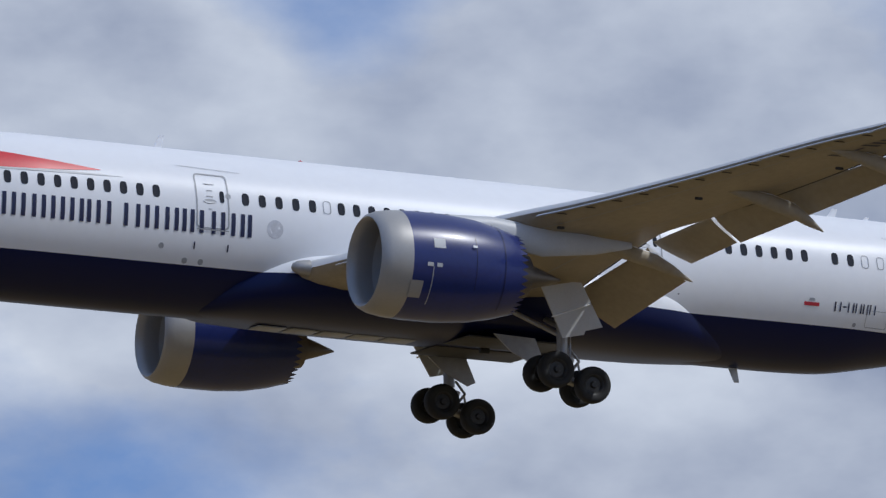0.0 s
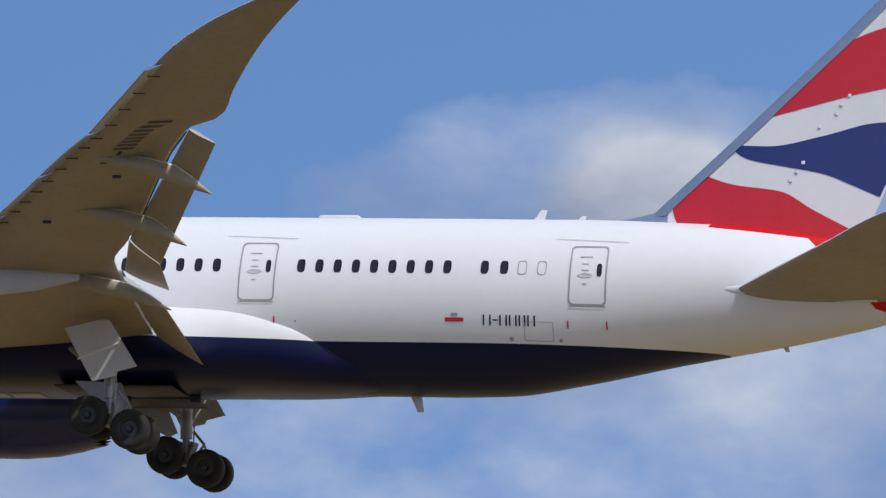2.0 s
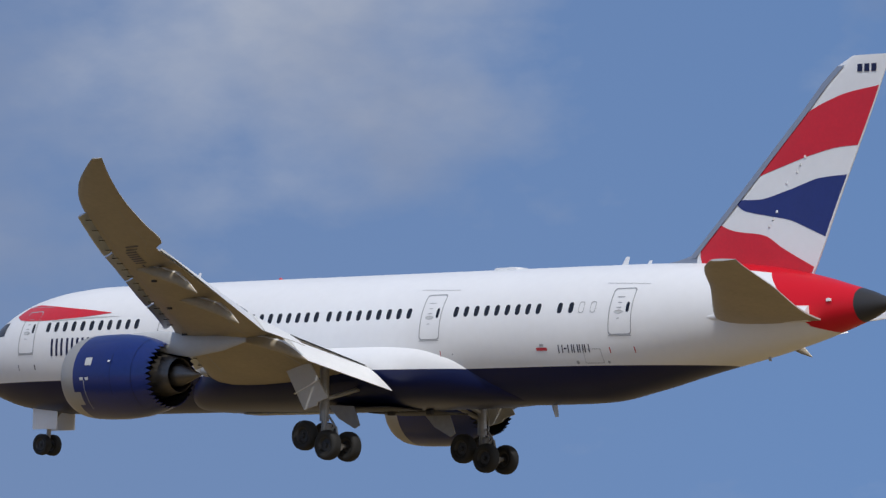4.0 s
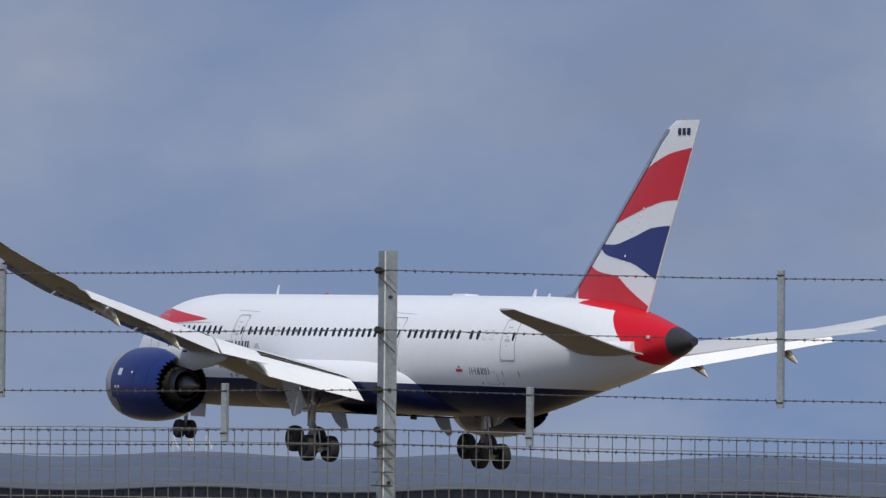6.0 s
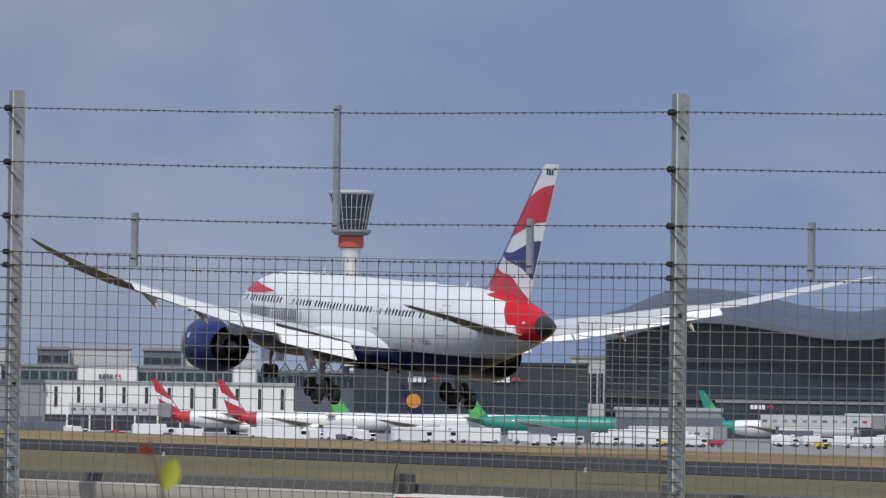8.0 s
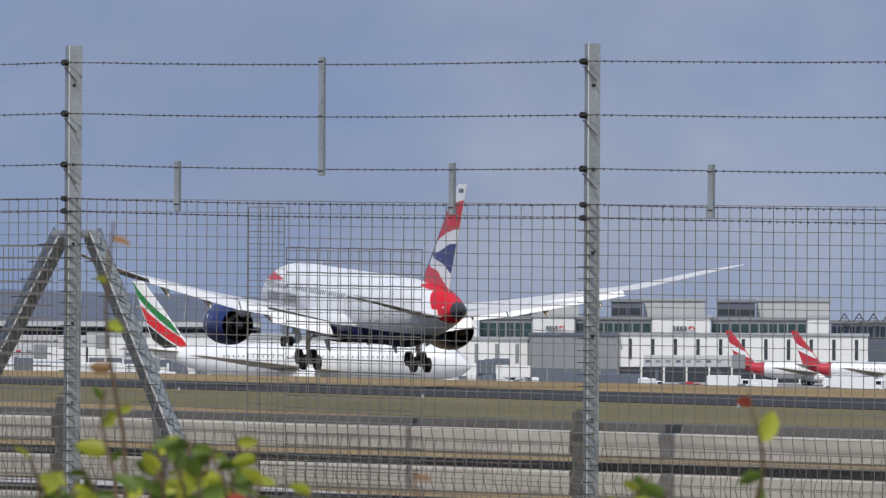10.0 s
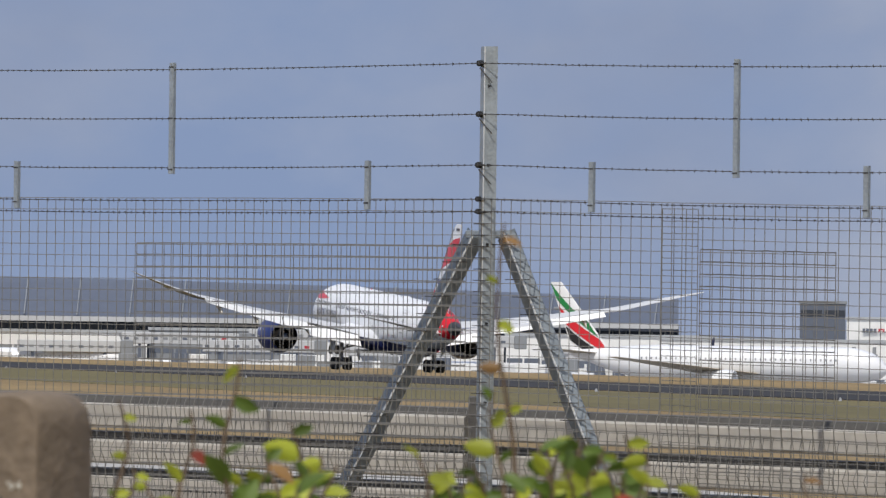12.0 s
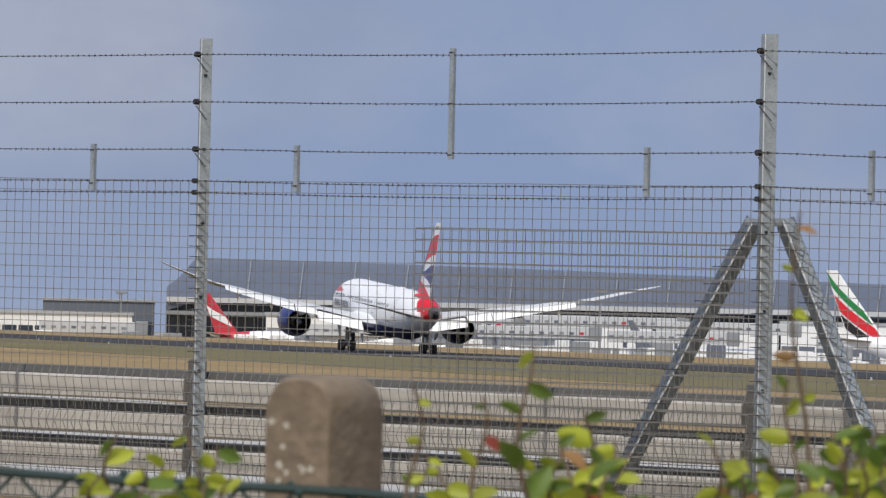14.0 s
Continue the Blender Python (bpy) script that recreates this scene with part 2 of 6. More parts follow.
WHITE = (0.80, 0.81, 0.83)
NAVY = (0.006, 0.0105, 0.056)
RED = (0.62, 0.012, 0.024)
M = {
    "white": mat("white_paint", WHITE, 0.32, vary=0.03, scale=0.35, coat=0.35),
    "navy": mat("navy_paint", NAVY, 0.35, vary=0.18, scale=0.6, coat=0.1),
    "cowl": mat("cowl_blue", (0.008, 0.020, 0.135), 0.32, vary=0.18, scale=0.8, coat=0.2),
    "red": mat("red_paint", RED, 0.35, vary=0.1, scale=0.8, coat=0.3),
    "bluefin": mat("fin_blue", (0.018, 0.03, 0.17), 0.35, vary=0.12, scale=0.8, coat=0.3),
    # wing: underside shade and warm ground bounce put into a darker beige
    "wing": mat("shaded_wing_beige", (0.365, 0.315, 0.235), 0.5, vary=0.16, scale=0.45),
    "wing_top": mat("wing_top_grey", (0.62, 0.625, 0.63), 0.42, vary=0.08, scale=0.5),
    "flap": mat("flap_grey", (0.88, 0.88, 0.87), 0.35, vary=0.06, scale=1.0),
    "slat": mat("slat_metal", (0.46, 0.49, 0.55), 0.28, 0.75, vary=0.08, scale=1.0),
    "lip": mat("inlet_lip_metal", (0.40, 0.39, 0.375), 0.42, 0.35, vary=0.06, scale=1.0),
    "hot": mat("exhaust_metal", (0.16, 0.145, 0.13), 0.42, 0.8, vary=0.2, scale=2.0),
    "fan": mat("fan_dark", (0.02, 0.02, 0.022), 0.45, 0.3, vary=0.3, scale=3.0),
    "tyre": mat("tyre_rubber", (0.018, 0.018, 0.018), 0.8, vary=0.25, scale=4.0, bump=0.004),
    "rim": mat("wheel_rim", (0.05, 0.05, 0.05), 0.5, 0.5, vary=0.2, scale=6.0),
    "gear": mat("gear_steel", (0.34, 0.34, 0.34), 0.42, 0.5, vary=0.2, scale=4.0),
    "dark": mat("dark_recess", (0.025, 0.025, 0.027), 0.6, vary=0.3, scale=3.0),
    "glass": mat("cabin_glass", (0.012, 0.014, 0.022), 0.12, vary=0.2, scale=2.0),
    "line": mat("door_seam_grey", (0.34, 0.35, 0.37), 0.5, vary=0.1, scale=3.0),
    "grey": mat("light_grey_panel", (0.52, 0.53, 0.54), 0.45, vary=0.08, scale=1.5),
    "apu": mat("tail_cone_metal", (0.05, 0.05, 0.052), 0.4, 0.5, vary=0.2, scale=2.0),
    "galv": mat("galvanised_steel", (0.31, 0.35, 0.38), 0.42, 0.45, vary=0.3, scale=9.0, bump=0.0015),
    "pale_edge": mat("pale_edge_steel", (0.72, 0.73, 0.72), 0.35, 0.4, vary=0.2, scale=12.0),
    # the braces are a darker steel than the posts
    "brace": mat("dark_brace_steel", (0.175, 0.205, 0.235), 0.5, 0.4, vary=0.35, scale=8.0, bump=0.0015),
    "wire": mat("fence_wire", (0.20, 0.195, 0.18), 0.55, 0.4, vary=0.3, scale=14.0),
    "barb": mat("barbed_wire", (0.06, 0.057, 0.055), 0.6, 0.4, vary=0.35, scale=14.0),
    "rail": mat("barrier_rail", (0.105, 0.10, 0.092), 0.6, 0.2, vary=0.3, scale=5.0, bump=0.002),
    "clamp": mat("black_clamp", (0.015, 0.015, 0.015), 0.55, vary=0.2, scale=20.0),
    "concrete": mat("old_concrete", (0.185, 0.142, 0.10), 0.9, vary=0.4, scale=7.0, bump=0.006, fine=70.0),
    "plank": mat("barrier_plank", (0.40, 0.38, 0.345), 0.75, vary=0.26, scale=1.5, bump=0.002),
    "lichen": mat("lichen", (0.42, 0.39, 0.33), 0.95, vary=0.2, scale=30.0, bump=0.002),
    "green_wire": mat("green_plastic_wire", (0.012, 0.034, 0.032), 0.45, vary=0.2, scale=20.0),
    "sign_red": mat("sign_red", (0.55, 0.02, 0.025), 0.45, vary=0.06, scale=5.0),
    "sign_white": mat("sign_white", (0.78, 0.78, 0.78), 0.5, vary=0.04, scale=5.0),
    "tarmac": mat("runway_asphalt", (0.05, 0.05, 0.053), 0.95, vary=0.25, scale=0.03, fine=0.6),
    "taxi": mat("taxiway_concrete", (0.40, 0.385, 0.355), 0.85, vary=0.14, scale=0.05, fine=0.8, stretch=(0.3, 1.6, 1)),
    "apron": mat("apron_concrete", (0.27, 0.265, 0.26), 0.85, vary=0.15, scale=0.03, fine=0.5),
    "grass": mat("dry_grass", (0.25, 0.172, 0.07), 0.95, vary=0.45, scale=0.035, fine=0.7, stretch=(0.35, 1.5, 1)),
    "green": mat("green_grass", (0.132, 0.11, 0.04), 0.95, vary=0.4, scale=0.05, fine=0.9, stretch=(0.3, 1.4, 1)),
    "wall_light": mat("pale_cladding", (0.52, 0.53, 0.54), 0.6, vary=0.10, scale=0.08, fine=0.6),
    "wall_white": mat("white_cladding", (0.80, 0.80, 0.79), 0.6, vary=0.06, scale=0.08, fine=0.6),
    "wall_grey": mat("grey_cladding", (0.25, 0.265, 0.28), 0.6, vary=0.12, scale=0.08, fine=0.6),
    "wall_dark": mat("dark_cladding", (0.035, 0.042, 0.055), 0.5, vary=0.2, scale=0.06, fine=0.5),
    "glass_dark": mat("facade_glass", (0.028, 0.04, 0.062), 0.2, vary=0.3, scale=0.05, fine=0.4),
    "wave_roof": mat("rolled_metal_roof", (0.105, 0.125, 0.165), 0.45, 0.2, vary=0.2, scale=0.03, fine=0.3),
    "roof": mat("metal_roof", (0.125, 0.142, 0.18), 0.45, 0.2, vary=0.14, scale=0.03, fine=0.3),
    "green_glass": mat("green_facade_glass", (0.03, 0.065, 0.07), 0.25, vary=0.3, scale=0.05, fine=0.4),
    "roof_pale": mat("pale_metal_roof", (0.42, 0.44, 0.46), 0.5, 0.2, vary=0.1, scale=0.03, fine=0.3),
    "bark": mat("stem_brown", (0.11, 0.075, 0.045), 0.85, vary=0.3, scale=40.0),
    "tower_white": mat("tower_white", (0.72, 0.73, 0.74), 0.6, vary=0.06, scale=0.15),
    "tower_red": mat("tower_red", (0.50, 0.10, 0.07), 0.6, vary=0.1, scale=0.2),
    "orange": mat("orange_paint", (0.62, 0.26, 0.03), 0.5, vary=0.1, scale=0.5),
    "yellow": mat("yellow_paint", (0.62, 0.45, 0.06), 0.5, vary=0.1, scale=0.5),
    "teal": mat("teal_paint", (0.02, 0.27, 0.21), 0.4, vary=0.06, scale=0.3, coat=0.2),
    "lime": mat("lime_paint", (0.10, 0.42, 0.10), 0.4, vary=0.06, scale=0.3, coat=0.2),
    "deep_green": mat("deep_green_paint", (0.01, 0.20, 0.05), 0.4, vary=0.06, scale=0.3),
    "crimson": mat("crimson_paint", (0.48, 0.03, 0.05), 0.4, vary=0.08, scale=0.3, coat=0.2),
    "mullion": mat("dark_mullion", (0.05, 0.062, 0.088), 0.5, vary=0.1, scale=0.3),
    "slate": mat("slate_paint", (0.12, 0.14, 0.18), 0.5, vary=0.1, scale=0.3),
    "tree": mat("far_foliage", (0.045, 0.06, 0.03), 0.9, vary=0.4, scale=0.2),
}


M["tarmac"].node_tree.nodes["Principled BSDF"].inputs["Specular IOR Level"].default_value = 0.1


def leaf_mat(name, base):
    m = mat(name, base, 0.5, vary=0.35, scale=35.0, fine=220.0, random_tint=0.5)
    nt = m.node_tree
    b = nt.nodes["Principled BSDF"]
    ramp = b.inputs["Base Color"].links[0].from_socket
    tr = nt.nodes.new("ShaderNodeBsdfTranslucent")
    nt.links.new(ramp, tr.inputs["Color"])
    ms = nt.nodes.new("ShaderNodeMixShader")
    ms.inputs[0].default_value = 0.45
    nt.links.new(b.outputs[0], ms.inputs[1])
    nt.links.new(tr.outputs[0], ms.inputs[2])
    nt.links.new(ms.outputs[0], nt.nodes["Material Output"].inputs["Surface"])
    return m


M["leaf"] = leaf_mat("leaf_yellow_green", (0.42, 0.47, 0.045))
M["leaf_dark"] = leaf_mat("leaf_green", (0.12, 0.19, 0.03))
M["leaf_brown"] = leaf_mat("leaf_brown", (0.30, 0.17, 0.06))
M["leaf_red"] = leaf_mat("leaf_red", (0.40, 0.07, 0.04))


def hull_paint():
    """White hull, navy belly, red sweep at the tail and a bare cone behind it, in the aircraft's own metres."""
    m = mat("hull_paint", WHITE, 0.34, vary=0.03, scale=0.3)
    nt = m.node_tree
    b = nt.nodes["Principled BSDF"]
    b.inputs["Specular IOR Level"].default_value = 0.2
    white = b.inputs["Base Color"].links[0].from_socket
    tc = nt.nodes.new("ShaderNodeTexCoord")
    sp = nt.nodes.new("ShaderNodeSeparateXYZ")
    nt.links.new(tc.outputs["Object"], sp.inputs[0])

    def step(socket_a, mul, socket_b, limit):
        k = nt.nodes.new("ShaderNodeMath")
        k.operation = "MULTIPLY_ADD"
        k.inputs[1].default_value = mul
        nt.links.new(socket_a, k.inputs[0])
        nt.links.new(socket_b, k.inputs[2])
        g = nt.nodes.new("ShaderNodeMath")
        g.operation = "GREATER_THAN"
        g.inputs[1].default_value = limit
        nt.links.new(k.outputs[0], g.inputs[0])
        return g.outputs[0]

    def over(base, fac, colour):
        x = nt.nodes.new("ShaderNodeMix")
        x.data_type = "RGBA"
        nt.links.new(fac, x.inputs["Factor"])
        nt.links.new(base, x.inputs["A"])
        x.inputs["B"].default_value = (*colour, 1)
        return x.outputs["Result"]

    low = nt.nodes.new("ShaderNodeMath")
    low.operation = "LESS_THAN"
    low.inputs[1].default_value = -1.52
    nt.links.new(sp.outputs["Z"], low.inputs[0])
    c = over(white, low.outputs[0], NAVY)

    def join(a, b, how):
        k = nt.nodes.new("ShaderNodeMath")
        k.operation = how
        nt.links.new(a, k.inputs[0])
        nt.links.new(b, k.inputs[1])
        return k.outputs[0]

    tail = join(step(sp.outputs["Z"], 1.0, sp.outputs["X"], 26.7), step(sp.outputs["Z"], 4.0, sp.outputs["X"], 26.6), "MULTIPLY")
    ridge = join(step(sp.outputs["Z"], 10.0, sp.outputs["X"], 47.3), step(sp.outputs["Z"], 0.0, sp.outputs["X"], 21.1), "MULTIPLY")
    c = over(c, join(tail, ridge, "MAXIMUM"), RED)
    c = over(c, step(sp.outputs["Z"], 0.1, sp.outputs["X"], 28.9), (0.045, 0.045, 0.048))
    nt.links.new(c, b.inputs["Base Color"])
    return m


M["hull"] = hull_paint()


# ---- builders ----
def mesh_of(name, verts, faces, material, smooth=True):
    me = bpy.data.meshes.new(name)
    me.from_pydata([tuple(v) for v in verts], [], faces)
    me.materials.append(material)
    if smooth:
        me.shade_smooth()
    bm = bmesh.new()
    bm.from_mesh(me)
    bmesh.ops.recalc_face_normals(bm, faces=bm.faces)
    if smooth:
        for e in bm.edges:
            if len(e.link_faces) == 2 and e.calc_face_angle(0) > 0.7:
                e.smooth = False
    bm.to_mesh(me)
    bm.free()
    return me


def part(name, verts, faces, material, parent=None, label="", smooth=True):
    ob = new(name, mesh_of(name, verts, faces, material, smooth))
    if parent:
        ob.parent = parent
    if label:
        ob["label"] = label
    return ob


def thing(name, label, category, m=None, group="", kind=""):
    ob = new(name)
    ob.empty_display_size = 0.2
    if m is not None:
        ob.matrix_basis = m
    return tagged(ob, label, category, group, kind)


def loft(rings, close=True, cap=True):
    n = len(rings[0])
    verts = [p for r in rings for p in r]
    faces = []
    for i in range(len(rings) - 1):
        for j in range(n if close else n - 1):
            k = (j + 1) % n
            faces.append((i * n + j, i * n + k, (i + 1) * n + k, (i + 1) * n + j))
    if cap and close:
        faces.append(tuple(range(n))[::-1])
        faces.append(tuple(range((len(rings) - 1) * n, len(rings) * n)))
    return verts, faces


def merge(*pieces):
    verts, faces = [], []
    for v, f in pieces:
        o = len(verts)
        verts += [tuple(p) for p in v]
        faces += [tuple(i + o for i in q) for q in f]
    return verts, faces


def box(x0, x1, y0, y1, z0, z1, c=0.0):
    """A box, with its upright and level edges cut by c."""
    if not c:
        v = [(x, y, z) for x in (x0, x1) for y in (y0, y1) for z in (z0, z1)]
        return v, [(0, 1, 3, 2), (4, 6, 7, 5), (0, 4, 5, 1), (2, 3, 7, 6), (0, 2, 6, 4), (1, 5, 7, 3)]
    ring = lambda i, z: [(x0 + i + c, y0 + i, z), (x1 - i - c, y0 + i, z), (x1 - i, y0 + i + c, z), (x1 - i, y1 - i - c, z),
                         (x1 - i - c, y1 - i, z), (x0 + i + c, y1 - i, z), (x0 + i, y1 - i - c, z), (x0 + i, y0 + i + c, z)]
    return loft([ring(c, z0), ring(0, z0 + c), ring(0, z1 - c), ring(c, z1)])


def rod(a, b, r, n=8, r2=None):
    a, b = Vector(a), Vector(b)
    d = (b - a).normalized()
    u = d.orthogonal().normalized()
    w = d.cross(u)
    r2 = r if r2 is None else r2
    return loft([[p + (u * math.cos(t) + w * math.sin(t)) * q for t in (2 * math.pi * i / n for i in range(n))] for p, q in ((a, r), (b, r2))])


def tube(points, r, n=6):
    """One bent round bar through the points."""
    rings = []
    for i, p in enumerate(points):
        a, b = points[max(0, i - 1)], points[min(len(points) - 1, i + 1)]
        d = (b - a).normalized()
        u = d.cross(Vector((0.31, 0.17, 0.93))).normalized()
        w = d.cross(u)
        rings.append([p + (u * math.cos(t) + w * math.sin(t)) * (r(i) if callable(r) else r) for t in (2 * math.pi * k / n for k in range(n))])
    return loft(rings)


def lathe(profile, n=40, axis="x", centre=(0, 0, 0)):
    """Turns (along, radius) round an axis."""
    rings = []
    for s, r in profile:
        ring = []
        for i in range(n):
            t = 2 * math.pi * i / n
            a, b = r * math.cos(t), r * math.sin(t)
            p = {"x": (s, a, b), "y": (a, s, b), "z": (a, b, s)}[axis]
            ring.append((p[0] + centre[0], p[1] + centre[1], p[2] + centre[2]))
        rings.append(ring)
    return loft(rings, cap=False)


def table(rows, x):
    """Smooth reading of a table of rows (x, a, b, ...)."""
    xs = [r[0] for r in rows]
    if x <= xs[0]:
        return rows[0][1:]
    if x >= xs[-1]:
        return rows[-1][1:]
    i = max(k for k in range(len(xs)) if xs[k] <= x)
    i = min(i, len(xs) - 2)
    h = xs[i + 1] - xs[i]
    u = (x - xs[i]) / h
    res = []
    for c in range(1, len(rows[0])):
        y = [r[c] for r in rows]
        d = [(y[k + 1] - y[k]) / (xs[k + 1] - xs[k]) for k in range(len(xs) - 1)]

        def slope(k):
            if k == 0:
                return d[0]
            if k == len(d):
                return d[-1]
            return 0 if d[k - 1] * d[k] <= 0 else 2 * d[k - 1] * d[k] / (d[k - 1] + d[k])

        m0, m1 = slope(i) * h, slope(i + 1) * h
        res.append((2 * u**3 - 3 * u**2 + 1) * y[i] + (u**3 - 2 * u**2 + u) * m0 + (3 * u**2 - 2 * u**3) * y[i + 1] + (u**3 - u**2) * m1)
    return res


def foil(n=12, blunt=0.05):
    """A closed wing section, chord 1, thickness 1: (along, up)."""
    t = lambda x: 1.4845 * math.sqrt(x) - 0.63 * x - 1.758 * x**2 + 1.4215 * x**3 - 0.5075 * x**4 + blunt * x
    xs = [0.5 * (1 + math.cos(math.pi * i / n)) for i in range(n + 1)]
    up = [(x, t(x) * 1.0) for x in xs]
    lo = [(x, -t(x) * 0.9) for x in reversed(xs[:-1])]
    return up + lo


FOIL = foil()


def surface(rows, n_span, y_sign=1, axis="wing"):
    """A wing-like solid through rows (span, leading edge, trailing edge, height, thickness)."""
    rings = []
    a, b = rows[0][0], rows[-1][0]
    for i in range(n_span + 1):
        y = a + (b - a) * i / n_span
        le, te, z, th = table(rows, y)
        if axis == "wing":
            rings.append([(le + (te - le) * x - 26, y_sign * y, z + th * h) for x, h in FOIL])
        else:
            rings.append([(le + (te - le) * x - 26, th * h, y) for x, h in FOIL])
    return loft(rings)


# ---- the landing airliner: its own metres run aft from the nose as s, x = s - 26 ----
HULL = [  # s, half width, middle height, half height
    (0.0, 0.05, -0.92, 0.05), (0.25, 0.55, -0.88, 0.5), (0.8, 1.05, -0.76, 0.98), (1.8, 1.62, -0.55, 1.6), (3.2, 2.16, -0.30, 2.22),
    (5.0, 2.56, -0.13, 2.64), (7.0, 2.79, -0.04, 2.87), (9.5, 2.885, 0.0, 2.97), (20.0, 2.885, 0.0, 2.97), (38.5, 2.885, 0.0, 2.97),
    (40.5, 2.86, 0.02, 2.94), (43.0, 2.70, 0.22, 2.74), (46.0, 2.38, 0.50, 2.38), (49.0, 1.92, 0.71, 2.02), (52.0, 1.34, 0.80, 1.46),
    (54.0, 0.90, 0.84, 0.94), (55.4, 0.55, 0.88, 0.53), (56.2, 0.22, 0.92, 0.22), (56.3, 0.2, 0.92, 0.2)]


def skin(s, z, side, lift=0.0):
    w, zc, h = table(HULL, s)
    k = max(-0.999, min(0.999, (z - zc) / h))
    y = w * math.sqrt(1 - k * k)
    n = Vector((0, y / w**2, (z - zc) / h**2)).normalized()
    return Vector((s - 26, side * (y + n.y * lift), z + n.z * lift))


def decal(name, outline_rows, side, material, parent, lift=0.006, label=""):
    """A thin film on the hull: rows of (s, z low, z high)."""
    lift += 0.006
    nz_ = 6
    rings = [[skin(s, lo + (hi - lo) * j / nz_, side, lift) for j in range(nz_ + 1)] for s, lo, hi in outline_rows]
    v, f = loft(rings, close=False)
    return part(name, v, f, material, parent, label)


def pill(s, z, w, h, side, material, parent, name, lift=0.012, power=3.2):
    """A rounded pane let into the hull, with a rim."""
    n = 16
    def ring(k, l):
        pts = []
        for i in range(n):
            t = 2 * math.pi * i / n
            c, d = math.cos(t), math.sin(t)
            pts.append(skin(s + k * w / 2 * math.copysign(abs(c) ** (2 / power), c), z + k * h / 2 * math.copysign(abs(d) ** (2 / power), d), side, l))
        return pts
    v, f = loft([ring(1.0, -0.01), ring(1.0, lift), ring(0.82, lift * 0.6)], cap=True)
    return part(name, v, f, material, parent)


def frame_ring(s, z, w, h, side, material, parent, name, width=0.06, power=9, lift=0.014):
    rings = []
    for k in (0, 1):
        a, b = w / 2 - k * width, h / 2 - k * width
        r = min(a, b) * min(1, 2.2 / power)
        rim = []
        for q, (cx, cz) in enumerate(((a - r, b - r), (r - a, b - r), (r - a, r - b), (a - r, r - b))):
            arc = [(cx + r * math.cos(t), cz + r * math.sin(t)) for t in (math.pi / 2 * (q + m / 5) for m in range(6))]
            if rim:
                p = rim[-1]
                rim += [(p[0] + (arc[0][0] - p[0]) * m / 12, p[1] + (arc[0][1] - p[1]) * m / 12) for m in range(1, 12)]
            rim += arc
        p = rim[-1]
        rim += [(p[0] + (rim[0][0] - p[0]) * m / 12, p[1] + (rim[0][1] - p[1]) * m / 12) for m in range(1, 13)]
        rings.append([skin(s + x, z + y, side, lift) for x, y in rim])
    v, f = loft(rings, close=False)
    return part(name, v, f, material, parent)


WING = [  # span, leading edge, trailing edge of the fixed part, height, thickness
    (0.0, 16.9, 29.0, -1.75, 1.5), (3.0, 18.75, 29.1, -1.45, 1.4), (6.0, 20.9, 29.2, -0.85, 1.1), (9.9, 23.7, 29.5, -0.10, 0.82),
    (12.0, 25.4, 30.5, 0.28, 0.70), (16.0, 28.2, 32.2, 1.05, 0.56), (20.0, 31.0, 34.0, 1.92, 0.44), (21.6, 32.15, 35.0, 2.2, 0.40),
    (22.2, 32.55, 36.0, 2.36, 0.38), (24.0, 33.78, 36.85, 2.88, 0.32), (26.5, 35.62, 38.2, 3.66, 0.26), (28.0, 37.2, 39.2, 4.16, 0.2),
    (29.2, 38.85, 40.1, 4.55, 0.13), (30.06, 40.2, 40.8, 4.85, 0.05)]


def wing_under(y, u, side, lift=0.01):
    le, te, z, th = table(WING, abs(y))
    x = max(0.001, u)
    t = 1.4845 * math.sqrt(x) - 0.63 * x - 1.758 * x**2 + 1.4215 * x**3 - 0.5075 * x**4 + 0.05 * x
    return Vector((le + (te - le) * u - 26, side * abs(y), z - 0.9 * t * th - lift))


def flap_piece(y0, y1, nose0, tail0, nose1, tail1, th, side):
    """A flap between two spans, each end from its nose (s, z) to its tail (s, z)."""
    rings = []
    for y, (s, z), (s2, z2) in ((y0, nose0, tail0), (y1, nose1, tail1)):
        c = math.hypot(s2 - s, z2 - z)
        cs, sn = (s2 - s) / c, (z - z2) / c
        rings.append([(s - 26 + c * (x * cs + h * th * sn), side * y, z + c * (-x * sn + h * th * cs)) for x, h in FOIL])
    return loft(rings)


def shaded_below(ob, limit=-0.02):
    """Faces under the limit take the darker beige that paints in underside shade."""
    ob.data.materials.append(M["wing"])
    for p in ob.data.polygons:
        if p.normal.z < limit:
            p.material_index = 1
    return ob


FIN = [  # height, leading edge, trailing edge, -, thickness
    (2.2, 44.1, 51.98, 0, 0.62), (3.0, 44.9, 52.35, 0, 0.60), (5.5, 47.5, 53.4, 0, 0.52), (9.0, 51.05, 54.95, 0, 0.38), (10.9, 53.0, 55.72, 0, 0.28), (11.3, 53.8, 55.88, 0, 0.2)]


def fin_half(s, z):
    le, te, _, th = table(FIN, z)
    x = max(0.004, min(1.0, (s - le) / (te - le)))
    return th * (1.4845 * math.sqrt(x) - 0.63 * x - 1.758 * x**2 + 1.4215 * x**3 - 0.5075 * x**4 + 0.05 * x)


